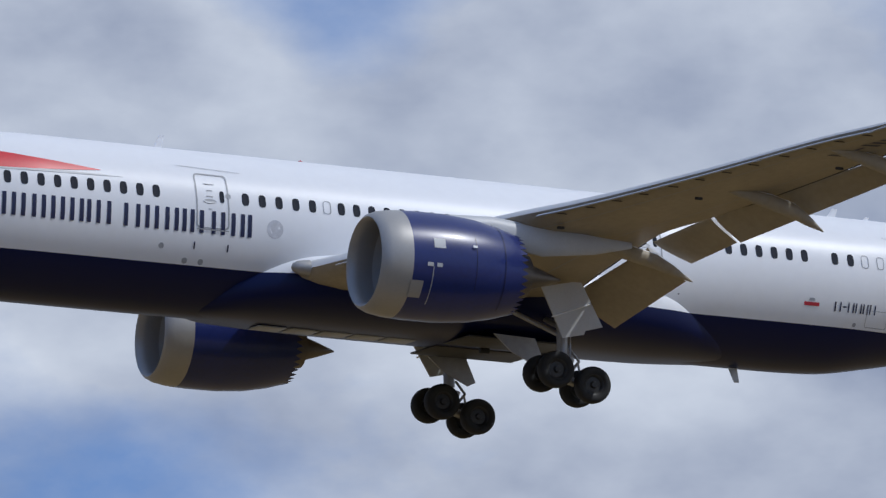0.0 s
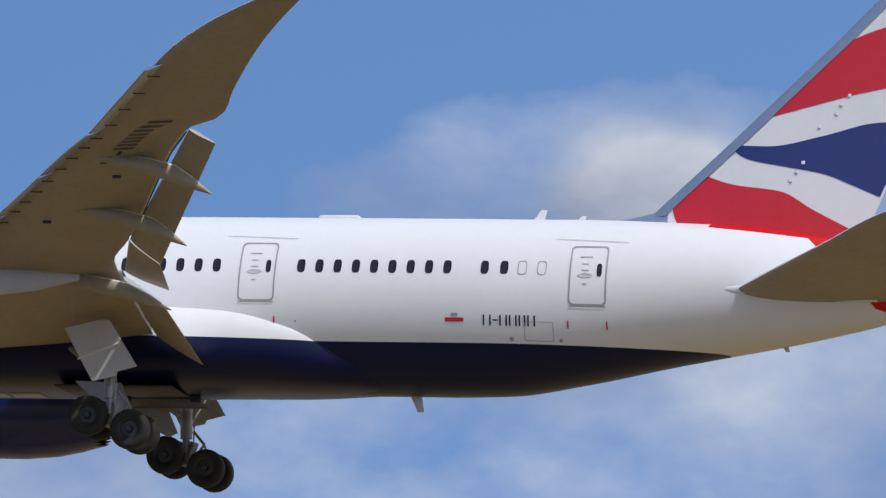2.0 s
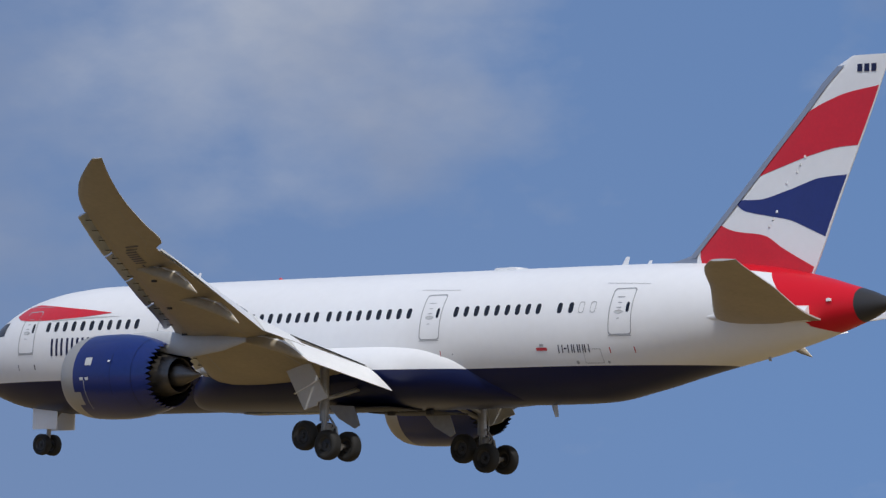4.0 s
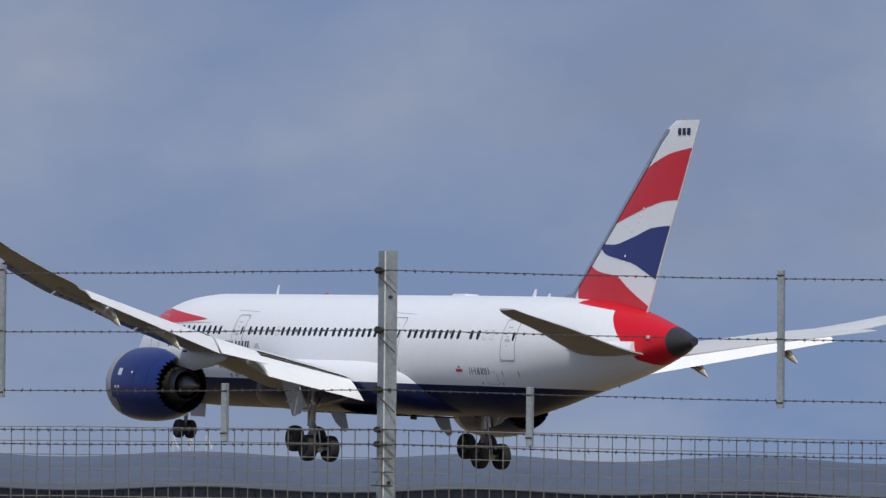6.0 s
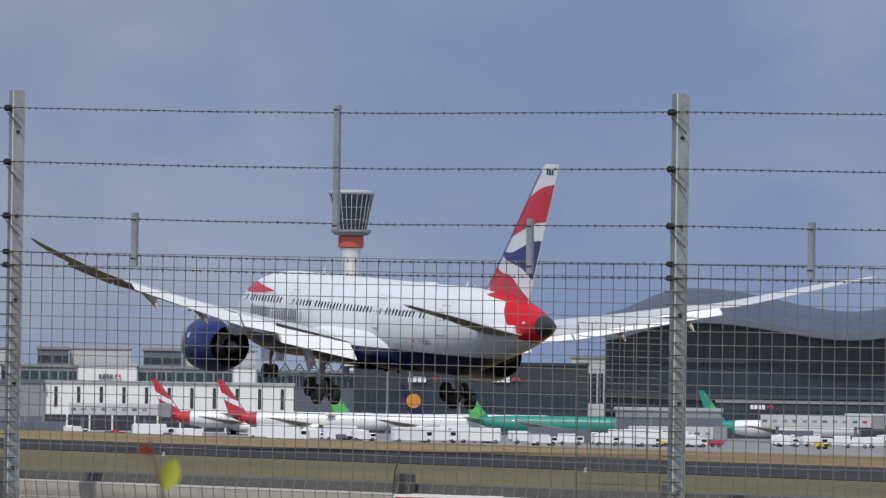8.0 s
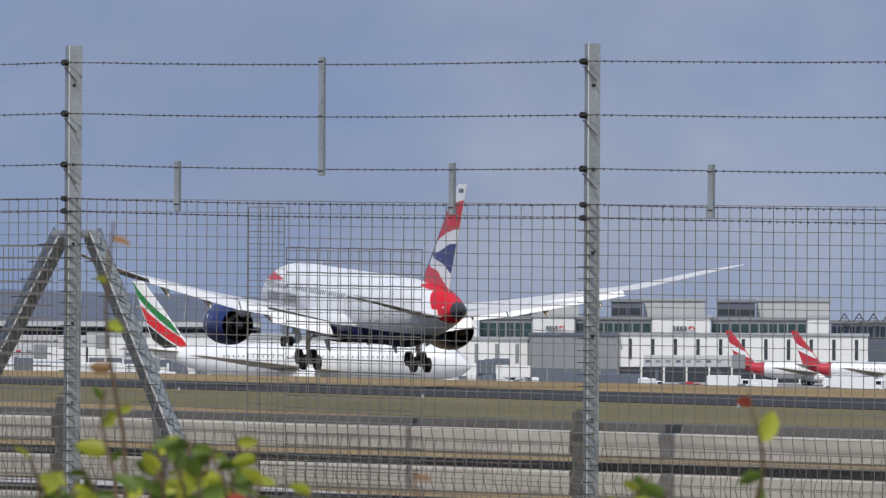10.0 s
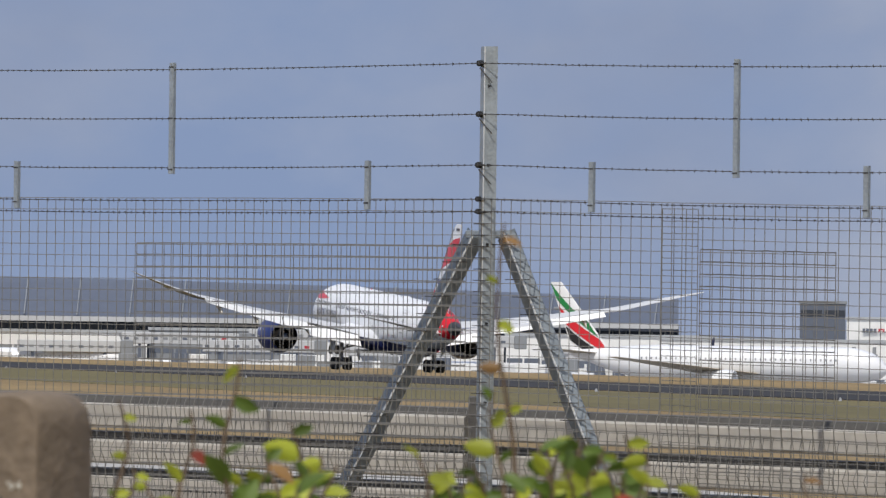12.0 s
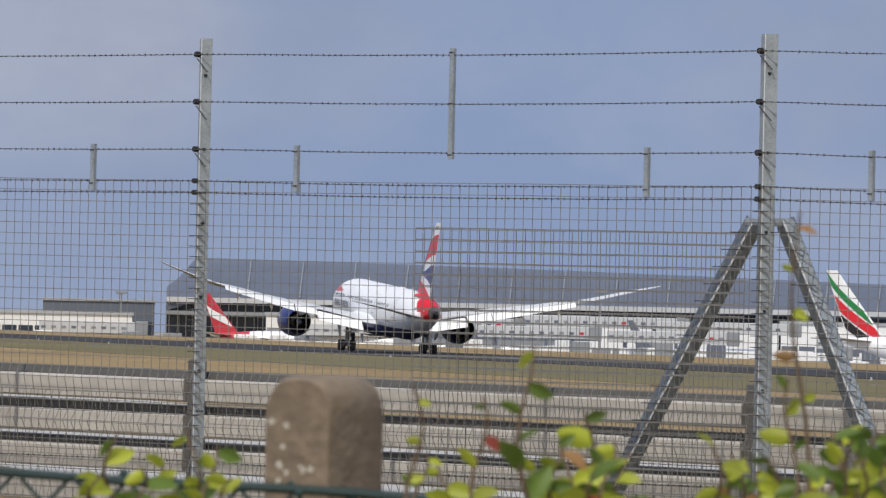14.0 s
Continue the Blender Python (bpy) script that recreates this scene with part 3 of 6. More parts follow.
def fin_band(name, low, high, material, fin):
    """A wave painted on both faces of the fin: low and high edges as rows (share of the chord, height)."""
    for side in (-1, 1):
        rings = []
        for i in range(41):
            u = i / 40
            a, b = table(low, u)[0], table(high, u)[0]
            ring = []
            for j in range(9):
                z = a + (b - a) * j / 8
                le, te, _, th = table(FIN, z)
                s = le + (te - le) * (0.012 + 0.976 * u)
                ring.append((s - 26, -side * (-1) * (fin_half(s, z) * (1.0 if side > 0 else 0.9) + 0.012) * 1.0, z))
            rings.append(ring)
        v, f = loft(rings, close=False)
        part(name, v, f, material, fin)


def wheel(parent, x, y, z, r, w, name="wheel"):
    """Tyre with rounded shoulders, under it a rim with a hub and a dished face on both sides."""
    h = w / 2
    v, f = lathe([(-h * 0.75, r * 0.56), (-h, r * 0.68), (-h, r * 0.86), (-h * 0.8, r * 0.96), (-h * 0.35, r), (h * 0.35, r), (h * 0.8, r * 0.96), (h, r * 0.86), (h, r * 0.68), (h * 0.75, r * 0.56)], 28, "y", (0, 0, 0))
    tyre = part(name, v, f, M["tyre"], parent, "black rubber aircraft tyre")
    tyre.location = (x, y, z)
    rings = [(-h * 0.8, r * 0.57), (-h * 0.7, r * 0.5), (-h * 0.35, r * 0.42), (-h * 0.4, r * 0.2), (-h * 0.75, r * 0.14), (-h * 0.75, 0.005)]
    v, f = lathe(rings + [(-a, b) for a, b in reversed(rings)], 20, "y")
    v = [(p[0] + x, p[1] + y, p[2] + z) for p in v]
    part("rim", v, f, M["rim"], parent, "dull grey metal wheel rim")


def bogie(side, craft):
    b = part("bogie", *merge(rod((-0.95, 0, 0), (0.95, 0, 0), 0.16, 12), rod((-0.75, -0.72, 0), (-0.75, 0.72, 0), 0.09, 10), rod((0.75, -0.72, 0), (0.75, 0.72, 0), 0.09, 10),
                             rod((-0.1, 0.0, 0), (-0.1, 0.0, 0.75), 0.15, 12), rod((0.7, 0.12, 0.05), (0.25, 0.1, 0.75), 0.045, 8)), M["gear"], craft, "grey steel four-wheel bogie beam")
    for x in (-0.75, 0.75):
        for y in (-0.62, 0.62):
            wheel(b, x, y, 0, 0.66, 0.5)
    return b


def airliner():
    craft = thing("airliner", "white and navy twin-engine airliner landing with gear and flaps down", "airliner")
    # hull
    rings, n = [], 112
    for i in range(121):
        s = 56.3 * (i / 120) ** 1.0
        s = s if i > 6 else 56.3 * 6 / 120 * (i / 6) ** 2
        w, zc, h = table(HULL, s)
        rings.append([(s - 26, w * math.cos(t), zc + h * math.sin(t)) for t in (2 * math.pi * k / n for k in range(n))])
    part("fuselage", *loft(rings), M["hull"], craft, "white hull with navy belly and red tail end")
    # belly fairing
    BELLY = [(15.4, 0.4, -2.75, 0.12), (17.0, 2.3, -2.15, 0.85), (19.5, 3.15, -1.66, 1.4), (23.0, 3.42, -1.52, 1.57), (28.0, 3.42, -1.52, 1.57), (31.0, 3.22, -1.48, 1.56), (33.5, 2.8, -1.65, 1.38), (35.6, 1.9, -2.1, 0.85), (37.4, 0.4, -2.75, 0.12)]
    rings = []
    for i in range(61):
        s = 15.4 + 22.0 * i / 60
        w, zc, h = table(BELLY, s)
        ring = []
        for k in range(40):
            t = 2 * math.pi * k / 40
            c, d = math.cos(t), math.sin(t)
            ring.append((s - 26, w * math.copysign(abs(c) ** 0.8, c), zc + h * math.copysign(abs(d) ** 0.8, d)))
        rings.append(ring)
    part("belly_fairing", *loft(rings), M["hull"], craft, "smooth wing root fairing, white above navy")
    for x0, x1, y0, y1 in ((25.6, 29.6, -2.6, -0.3), (25.6, 29.6, 0.3, 2.6)):
        part("gear_bay", *box(x0 - 26, x1 - 26, y0, y1, -3.12, -3.06, 0.01), M["dark"], craft, "dark open wheel bay under the belly")
    for k in range(5):
        part("access_panel", *box(18.4 + k * 1.25 - 26, 19.5 + k * 1.25 - 26, -0.5, 0.5, -3.115, -3.06, 0.01), M["line"], craft)
    # flight deck glazing
    for side in (-1, 1):
        for s0, s1, lo, hi in ((2.0, 2.75, 0.55, 1.12), (2.85, 3.75, 0.62, 1.25)):
            decal("cockpit_window", [(s0 + (s1 - s0) * i / 6, lo + 0.04 * i / 6, hi + 0.06 * i / 6) for i in range(7)], side, M["glass"], craft)
        # cabin doors
        for s, z in ((5.9, 0.75), (15.6, 0.78), (32.4, 0.76), (43.48, 0.74)):
            d = frame_ring(s, z, 1.24, 2.02, side, M["line"], craft, "cabin_door", 0.05)
            d["label"] = "closed cabin door with a grey rounded outline"
            pill(s + 0.36, z + 0.17, 0.17, 0.44, side, M["glass"], d, "door_window")
            h = pill(s - 0.1, z - 0.02, 0.5, 0.16, side, M["grey"], d, "door_handle", 0.02, 1.5)
            decal("handle_recess", [(s - 0.22 + 0.24 * i / 4, z + 0.14, z + 0.17) for i in range(5)], side, M["line"], d, 0.01)
            for zz, ww in ((0.36, 0.22), (-0.32, 0.14), (0.60, 0.4)):
                decal("door_placard", [(s - 0.1 + ww * (i / 2 - 0.5), z + zz, z + zz + 0.028) for i in range(3)], side, M["line"], d, 0.009)
            decal("door_sill", [(s - 0.6 + 1.2 * i / 6, z - 1.06, z - 1.02) for i in range(7)], side, M["line"], d, 0.02)
            decal("rain_gutter", [(s - 1.2 + 2.4 * i / 8, z + 1.2 + 0.04 * (1 - i / 4), z + 1.215 + 0.04 * (1 - i / 4)) for i in range(9)], side, M["line"], d, 0.015)
            for k in (-0.63, 0.63):
                decal("rescue_mark", [(s + k - 0.025, z - 1.75, z - 1.5), (s + k + 0.025, z - 1.75, z - 1.5)], side, M["navy" if s < 20 else "crimson"], d, 0.009)
        # cabin windows
        runs = [(7.4, 13.5), (16.85, 19.4), (20.5, 25.2), (26.0, 31.0), (33.87, 38.8), (40.05, 40.7)]
        for a, b in runs:
            k = round((b - a) / 0.613)
            for i in range(k + 1):
                pill(a + (b - a) * i / k, 0.95, 0.27, 0.46, side, M["glass"], craft, "cabin_window")
        for s in (41.3, 41.95, 19.95):
            frame_ring(s, 0.95, 0.3, 0.48, side, M["line"], craft, "window_plug", 0.025, 3.2)
        # airline title as plain bars, one for each letter
        s = 7.8
        for word in ((0.5, 0.54, 0.15, 0.5, 0.15, 0.42, 0.54), (0.6, 0.15, 0.54, 0.74, 0.6, 0.54, 0.42)):
            for w in word:
                for k in range(1 if w < 0.2 else 3 if w > 0.7 else 2):
                    x = s + (w - 0.15) * k / max(1, (3 if w > 0.7 else 2) - 1)
                    decal("title_bar", [(x, -0.4, 0.4), (x + 0.15, -0.4, 0.4)], side, M["navy"], craft, 0.012)
                s += w + 0.2
            s += 0.28
        # registration as bars
        s = 40.06
        for w in (0.27, 0.16, 0.26, 0.26, 0.22, 0.26):
            lo, hi = (-0.97, -0.63) if w > 0.2 else (-0.82, -0.77)
            for x0, x1 in ((0, 0.055), (w - 0.055, w)) if w > 0.2 else ((0, w),):
                decal("registration_bar", [(s + x0, lo, hi), (s + x1, lo, hi)], side, M["navy"], craft, 0.008)
            s += w + 0.06
        decal("red_plate", [(38.8 + 0.62 * i / 3, -0.86, -0.73) for i in range(4)], side, M["crimson"], craft, 0.008)
        decal("crest", [(39.0 + 0.22 * i / 3, -0.68, -0.58) for i in range(4)], side, M["line"], craft, 0.008)
        pill(17.95, -0.02, 0.62, 0.66, side, mat_crest, craft, "crest", 0.006, 2.0)
        # red ribbon at the bow
        rib = [(4.3, 1.55, 1.60), (4.8, 1.38, 1.95), (5.6, 1.30, 2.08), (7.0, 1.28, 1.98), (8.5, 1.32, 1.84), (10.0, 1.40, 1.70), (11.5, 1.52, 1.54)]
        rows = [(4.3 + 7.2 * i / 30, *table(rib, 4.3 + 7.2 * i / 30)) for i in range(31)]
        decal("bow_ribbon", rows, side, M["red"], craft, 0.008)
        rows = [(7.5 + 4.8 * i / 20, 1.22 + 0.12 * i / 20, 1.29 + 0.1 * (i / 20) * (2 - i / 10) + 0.06 * i / 20) for i in range(21)]
        decal("ribbon_shadow", rows, side, M["grey"], craft, 0.007)
        # small fittings low on the hull
        for s, z, r in ((13.75, -0.95, 0.2), (14.7, -1.38, 0.2), (15.3, -1.38, 0.2), (16.2, 1.0, 0.2), (41.0, -1.38, 0.15), (42.6, -1.38, 0.12), (33.75, -0.9, 0.07)):
            pill(s, z, r, r, side, M["line"], craft, "vent_port", 0.008, 2.0)
        frame_ring(41.9, -1.12, 0.95, 0.6, side, M["line"], craft, "service_hatch", 0.02)
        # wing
        wing = shaded_below(part("wing", *surface(WING, 60, side), M["wing_top"], craft, "grey swept wing with an upswept raked tip"))
        for y0, y1 in ((4.6, 8.6), (11.0, 14.4), (14.5, 17.9), (18.0, 21.4), (21.5, 25.6)):
            rg = []
            for i in range(7):
                y = y0 + 0.03 + (y1 - y0 - 0.06) * i / 6
                le, te, z, th = table(WING, y)
                c = 0.8 if y < 10 else 0.62
                rg.append([(le - 0.36 - 26 + c * (x * 0.86 + h * 0.06), side * y, z - 0.24 + 0.26 * c * x + h * 0.09) for x, h in FOIL])
            slat = part("slat", *loft(rg), M["slat"], wing, "bare metal leading edge slat")
            for k in range(4):
                y = y0 + (y1 - y0) * (k + 0.5) / 4
                le, te, z, th = table(WING, y)
                part("slat_track", *rod((le - 26 - 0.05, side * y, z - 0.2), (le - 26 + 0.32, side * y, z - 0.2), 0.018, 6), M["dark"], slat)
        for nm, y0, y1, a, b, c, d, lb in (("inboard_flap", 3.5, 8.95, (29.2, -1.42), (30.89, -2.49), (29.55, -0.45), (31.04, -1.51), "pale grey inboard flap fully lowered"),
                                           ("flaperon", 9.15, 11.9, (29.65, -0.26), (31.15, -0.9), (30.5, 0.3), (31.55, -0.5), "pale grey flaperon, drooped"),
                                           ("outboard_flap", 12.05, 21.15, (30.58, 0.3), (31.62, -0.52), (34.78, 2.16), (35.62, 1.72), "pale grey outboard flap fully lowered")):
            shaded_below(part(nm, *flap_piece(y0, y1, a, b, c, d, 0.1, side), M["flap"], wing, lb))
        # spoiler plates over the flap gaps; dark strips paint shade along their rear edge
        for y0, y1, k in ((3.6, 8.9, 3), (12.2, 21.0, 5)):
            for i in range(k):
                ends = []
                for y in (y0 + (y1 - y0) * i / k + 0.02, y0 + (y1 - y0) * (i + 1) / k - 0.02):
                    le, te, z, th = table(WING, y)
                    ends.append((side * y, te - 26, z, th))
                v, f = loft([[(te - 0.75, y, z + 0.18 * th + 0.06), (te + 0.1, y, z + 0.06), (te + 0.1, y, z + 0.02), (te - 0.75, y, z + 0.18 * th)] for y, te, z, th in ends])
                sp = part("spoiler", v, f, M["wing_top"], wing, smooth=False)
                v, f = loft([[(te + 0.104, y, z + 0.05), (te + 0.13, y, z + 0.05), (te + 0.13, y, z - 0.01), (te + 0.104, y, z - 0.01)] for y, te, z, th in ends])
                part("rear_seal", v, f, M["dark"], sp, smooth=False)
        for y in (9.05, 15.1, 19.3):
            le, te, z, th = table(WING, y)
            ext, k = (1.28, 1.06) if y < 10 else (1.0, 1.08)
            prof = [(-2.6, 0.02, -0.12), (-1.8, 0.16, -0.2), (-0.6, 0.24, -0.42), (0.3, 0.24, -0.64), (0.85, 0.17, -0.9), (1.43, 0.02, -1.2)]
            rg = [[(te + a * ext - 26, side * y + r * math.cos(t), z + d * k - (1 - k) * 0.1 + r * 1.15 * math.sin(t)) for t in (2 * math.pi * q / 14 for q in range(14))] for a, r, d in prof]
            shaded_below(part("flap_fairing", *loft(rg), M["flap"], wing, "grey canoe-shaped flap track fairing"), 0.75)
        # seams in the under skin, and letters under the wing as bars
        for u in (0.16, 0.74):
            rg = [[wing_under(y, u, side, 0.006), wing_under(y, u + 0.008, side, 0.006)] for y in np.linspace(5, 25.5, 40)]
            part("skin_seam", *loft(rg, close=False), M["line"], wing)
        for k, y in enumerate((18.9, 19.55, 20.0, 20.6, 21.2, 21.8)):
            a0, a1 = (0.36, 0.58) if k != 1 else (0.45, 0.49)
            for d0, d1 in ((0.0, 0.15), (0.3, 0.45)) if k != 1 else ((0.0, 0.3),):
                rg = [[wing_under(y + d, a, side, 0.012) for a in np.linspace(a0, a1, 4)] for d in (d0, d1)]
                if side < 0:
                    part("registration_bar", *loft(rg, close=False), M["navy"], wing)
        for k in range(3):
            part("drain_mast", *box(25.2 + k * 3.3 - 26, 25.45 + k * 3.3 - 26, side * (10.8 + 4 * k) - 0.06, side * (10.8 + 4 * k) + 0.06, -0.45 + 0.75 * k, -0.36 + 0.75 * k, 0.01), M["dark"], wing)
        part("landing_light", *lathe([(18.45 - 26, 0.02), (18.52 - 26, 0.14), (18.7 - 26, 0.24), (19.1 - 26, 0.3)], 16, "x", (0, side * 3.25, -1.35)), M["lip"], wing, "landing light glass in the wing root")
        # engine
        ey, ez = side * 10.05, -2.1
        eng = part("engine", *lathe([(19.4 - 26, 1.845), (19.95 - 26, 1.87), (21.05 - 26, 1.87), (22.15 - 26, 1.78), (23.05 - 26, 1.60), (23.60 - 26, 1.44)], 64, "x", (0, ey, ez)), M["cowl"], craft, "glossy dark blue engine cowling")
        chev = []
        for i in range(36):
            t0, t1, t2 = (2 * math.pi * (i + k / 2) / 36 for k in range(3))
            pt = lambda s, r, t: (s - 26, ey + r * math.cos(t), ez + r * math.sin(t))
            chev.append(([pt(23.60, 1.44, t0), pt(23.60, 1.44, t2), pt(23.9, 1.36, t1), pt(23.60, 1.40, t0), pt(23.60, 1.40, t2), pt(23.9, 1.34, t1)], [(0, 1, 2), (3, 5, 4), (0, 2, 5, 3), (1, 4, 5, 2)]))
        part("chevron_edge", *merge(*chev), M["cowl"], eng, "saw-toothed blue nozzle edge")
        part("inlet_lip", *lathe([(19.41 - 26, 1.847), (19.1 - 26, 1.82), (18.68 - 26, 1.75), (18.42 - 26, 1.64), (18.34 - 26, 1.54), (18.42 - 26, 1.45), (18.72 - 26, 1.39), (19.25 - 26, 1.42)], 64, "x", (0, ey, ez)), M["lip"], eng, "bare grey metal inlet lip")
        part("inlet_duct", *lathe([(19.25 - 26, 1.42), (20.05 - 26, 1.45)], 48, "x", (0, ey, ez)), M["grey"], eng)
        part("fan", *lathe([(19.75 - 26, 1.45), (19.80 - 26, 0.45), (19.45 - 26, 0.28), (19.20 - 26, 0.02)], 36, "x", (0, ey, ez)), M["fan"], eng, "dark fan with pointed spinner")
        for i in range(18):
            t = 2 * math.pi * i / 18
            a, b = t - 0.13, t + 0.13
            bl = [(19.75 - 26, ey + 0.4 * math.cos(a), ez + 0.4 * math.sin(a)), (19.65 - 26, ey + 0.4 * math.cos(b), ez + 0.4 * math.sin(b)), (19.61 - 26, ey + 1.43 * math.cos(b), ez + 1.43 * math.sin(b)), (19.75 - 26, ey + 1.43 * math.cos(a), ez + 1.43 * math.sin(a))]
            part("fan_blade", bl + [(p[0] + 0.03, p[1], p[2]) for p in bl], [(0, 1, 2, 3), (7, 6, 5, 4), (0, 4, 5, 1), (1, 5, 6, 2), (2, 6, 7, 3), (3, 7, 4, 0)], M["hot"], eng)
        part("bypass_duct", *lathe([(23.65 - 26, 1.40), (21.95 - 26, 1.5), (21.95 - 26, 1.0)], 40, "x", (0, ey, ez)), M["dark"], eng)
        part("core_nozzle", *lathe([(21.40 - 26, 1.05), (23.00 - 26, 1.02), (23.80 - 26, 0.86), (24.35 - 26, 0.74), (24.30 - 26, 0.70), (23.60 - 26, 0.74)], 40, "x", (0, ey, ez)), M["hot"], eng, "scorched metal exhaust nozzle")
        part("exhaust_cone", *lathe([(23.50 - 26, 0.55), (24.30 - 26, 0.50), (25.00 - 26, 0.28), (25.70 - 26, 0.03), (25.72 - 26, 0.0)], 28, "x", (0, ey, ez)), M["hot"], eng, "pointed metal exhaust cone")
        py = []
        for s, zl, zh, w in ((19.6, -0.45, -0.37, 0.06), (21.0, -0.7, -0.22, 0.22), (23.0, -1.1, -0.12, 0.26), (25.0, -1.35, -0.3, 0.24), (27.0, -1.1, -0.45, 0.16), (28.4, -0.75, -0.55, 0.03)):
            py.append([(s - 26, ey + w * math.cos(t), (zl + zh) / 2 + (zh - zl) / 2 * math.sin(t)) for t in (2 * math.pi * k / 14 for k in range(14))])
        part("pylon", *loft(py), M["grey"], eng, "grey engine pylon")
        # maker's plate and hatches on the cowling
        for ds, da, ws, wa, mm in ((20.15, 12, 0.42, 11, "grey"), (19.9, -8, 0.22, 4, "grey"), (20.25, -8, 0.2, 4, "grey"), (21.6, 16, 0.16, 2.5, "white")):
            rg = []
            for s in (ds, ds + ws):
                rg.append([(s - 26, ey + side * 1.885 * math.cos(radians(da + wa * k / 4)), ez + 1.885 * math.sin(radians(da + wa * k / 4))) for k in range(5)])
            part("cowl_plate", *loft(rg, close=False), M[mm], eng)
        for ds, da, ws, wa, mm in ((19.38, -44, 0.45, 20, "lip"), (20.12, -52, 0.035, 44, "line"), (21.75, -30, 0.03, 60, "navy"), (22.9, -60, 0.03, 150, "navy")):
            rg = []
            for s in (ds, ds + ws):
                r = 1.88 if s < 21.2 else 1.88 - 0.105 * (s - 21.2) if s < 22.2 else 1.80 - 0.2 * (s - 22.15)
                rg.append([(s - 26, ey + side * r * math.cos(radians(da + wa * k / 12)), ez + r * math.sin(radians(da + wa * k / 12))) for k in range(13)])
            part("cowl_seam", *loft(rg, close=False), M[mm], eng)
        part("strake", *box(19.8 - 26, 21.4 - 26, ey - side * 1.3 - 0.02, ey - side * 1.3 + 0.02, ez + 1.25, ez + 1.75), M["cowl"], eng)
        # tailplane
        TAIL = [(0.6, 47.4, 53.2, 0.20, 0.62), (1.9, 48.25, 53.4, 0.40, 0.56), (6.0, 51.65, 55.0, 1.22, 0.36), (9.2, 54.2, 56.2, 1.78, 0.2), (9.95, 55.2, 56.55, 1.92, 0.1)]
        st = shaded_below(part("tailplane", *surface(TAIL, 24, side), M["wing_top"], craft, "grey swept tailplane half"))
        rg = []
        for i in range(9):
            u = i / 8
            k = 0.12 + 0.88 * math.sin(math.pi * min(1, u * 0.62)) ** 0.8
            w = table(HULL, 47.2 + 5.6 * u)[0]
            rg.append([(47.2 - 26 + 5.6 * u, side * (w * 0.93 + 0.34 * k * math.cos(t)), 0.40 + 0.1 * u + 0.36 * k * math.sin(t)) for t in (2 * math.pi * q / 16 for q in range(16))])
        part("root_fairing", *loft(rg), M["white"], st)
        # main gear
        gy = side * 4.95
        leg = part("main_gear_leg", *merge(rod((28.1 - 26, gy, -1.5), (28.2 - 26, gy, -3.85), 0.21, 14), rod((28.2 - 26, gy, -3.8), (28.2 - 26, gy, -4.35), 0.13, 12),
                                           rod((28.15 - 26, gy, -3.2), (26.2 - 26, side * 3.2, -1.9), 0.09, 10), rod((28.15 - 26, gy, -2.9), (28.4 - 26, side * 2.6, -2.2), 0.1, 10),
                                           rod((28.45 - 26, gy, -3.6), (28.85 - 26, gy, -4.05), 0.05, 8), rod((28.85 - 26, gy, -4.05), (28.5 - 26, gy, -4.5), 0.05, 8),
                                           rod((28.4 - 26, gy + side * 0.15, -2.4), (28.42 - 26, gy + side * 0.18, -4.2), 0.03, 6)), M["gear"], craft, "grey steel main undercarriage leg")
        dv = [(26.83, -1.7), (28.0, -1.42), (28.35, -1.42), (29.3, -2.9), (28.65, -3.08), (28.6, -3.22), (27.8, -3.4)]
        yo = side * 5.75
        ds = [(s - 26, yo + side * 0.12 * (z + 3.5), z) for s, z in dv] + [(s - 26, yo + side * 0.12 * (z + 3.5) + side * 0.07, z) for s, z in dv]
        k = len(dv)
        part("gear_door", ds, [tuple(range(k)), tuple(range(2 * k - 1, k - 1, -1))] + [(i, (i + 1) % k, (i + 1) % k + k, i + k) for i in range(k)], M["grey"], leg, "pale grey open gear door", smooth=False)
        part("door_stiffener", *merge(rod((27.3 - 26, yo + side * 0.19, -2.7), (28.75 - 26, yo + side * 0.26, -2.15), 0.03, 6)), M["white"], leg)
        iv = [(26.4, -3.0), (28.0, -3.05), (28.4, -3.9), (28.1, -4.05), (27.1, -3.6)]
        yi = side * 3.0
        ds = [(s - 26, yi, z) for s, z in iv] + [(s - 26, yi + 0.06, z) for s, z in iv]
        k = len(iv)
        part("gear_door", ds, [tuple(range(k)), tuple(range(2 * k - 1, k - 1, -1))] + [(i, (i + 1) % k, (i + 1) % k + k, i + k) for i in range(k)], M["gear"], leg, "grey inner gear door", smooth=False)
    # fin with its painted waves
    fin = part("fin", *surface(FIN, 24, 1, "fin"), M["white"], craft, "white tail fin with red and blue waves")
    dors = []
    for i in range(13):
        u = i / 12
        s = 42.5 + 3.1 * u
        zt = 2.86 + 0.12 * u + 0.42 * u**2.4
        w = 0.06 + 0.16 * u
        dors.append([(s - 26, w * math.cos(t), (2.5 + zt) / 2 + (zt - 2.5) / 2 * math.sin(t)) for t in (2 * math.pi * k / 12 for k in range(12))])
    part("dorsal_fillet", *loft(dors), M["slat"], fin, "bare metal fillet ahead of the fin")
    le = []
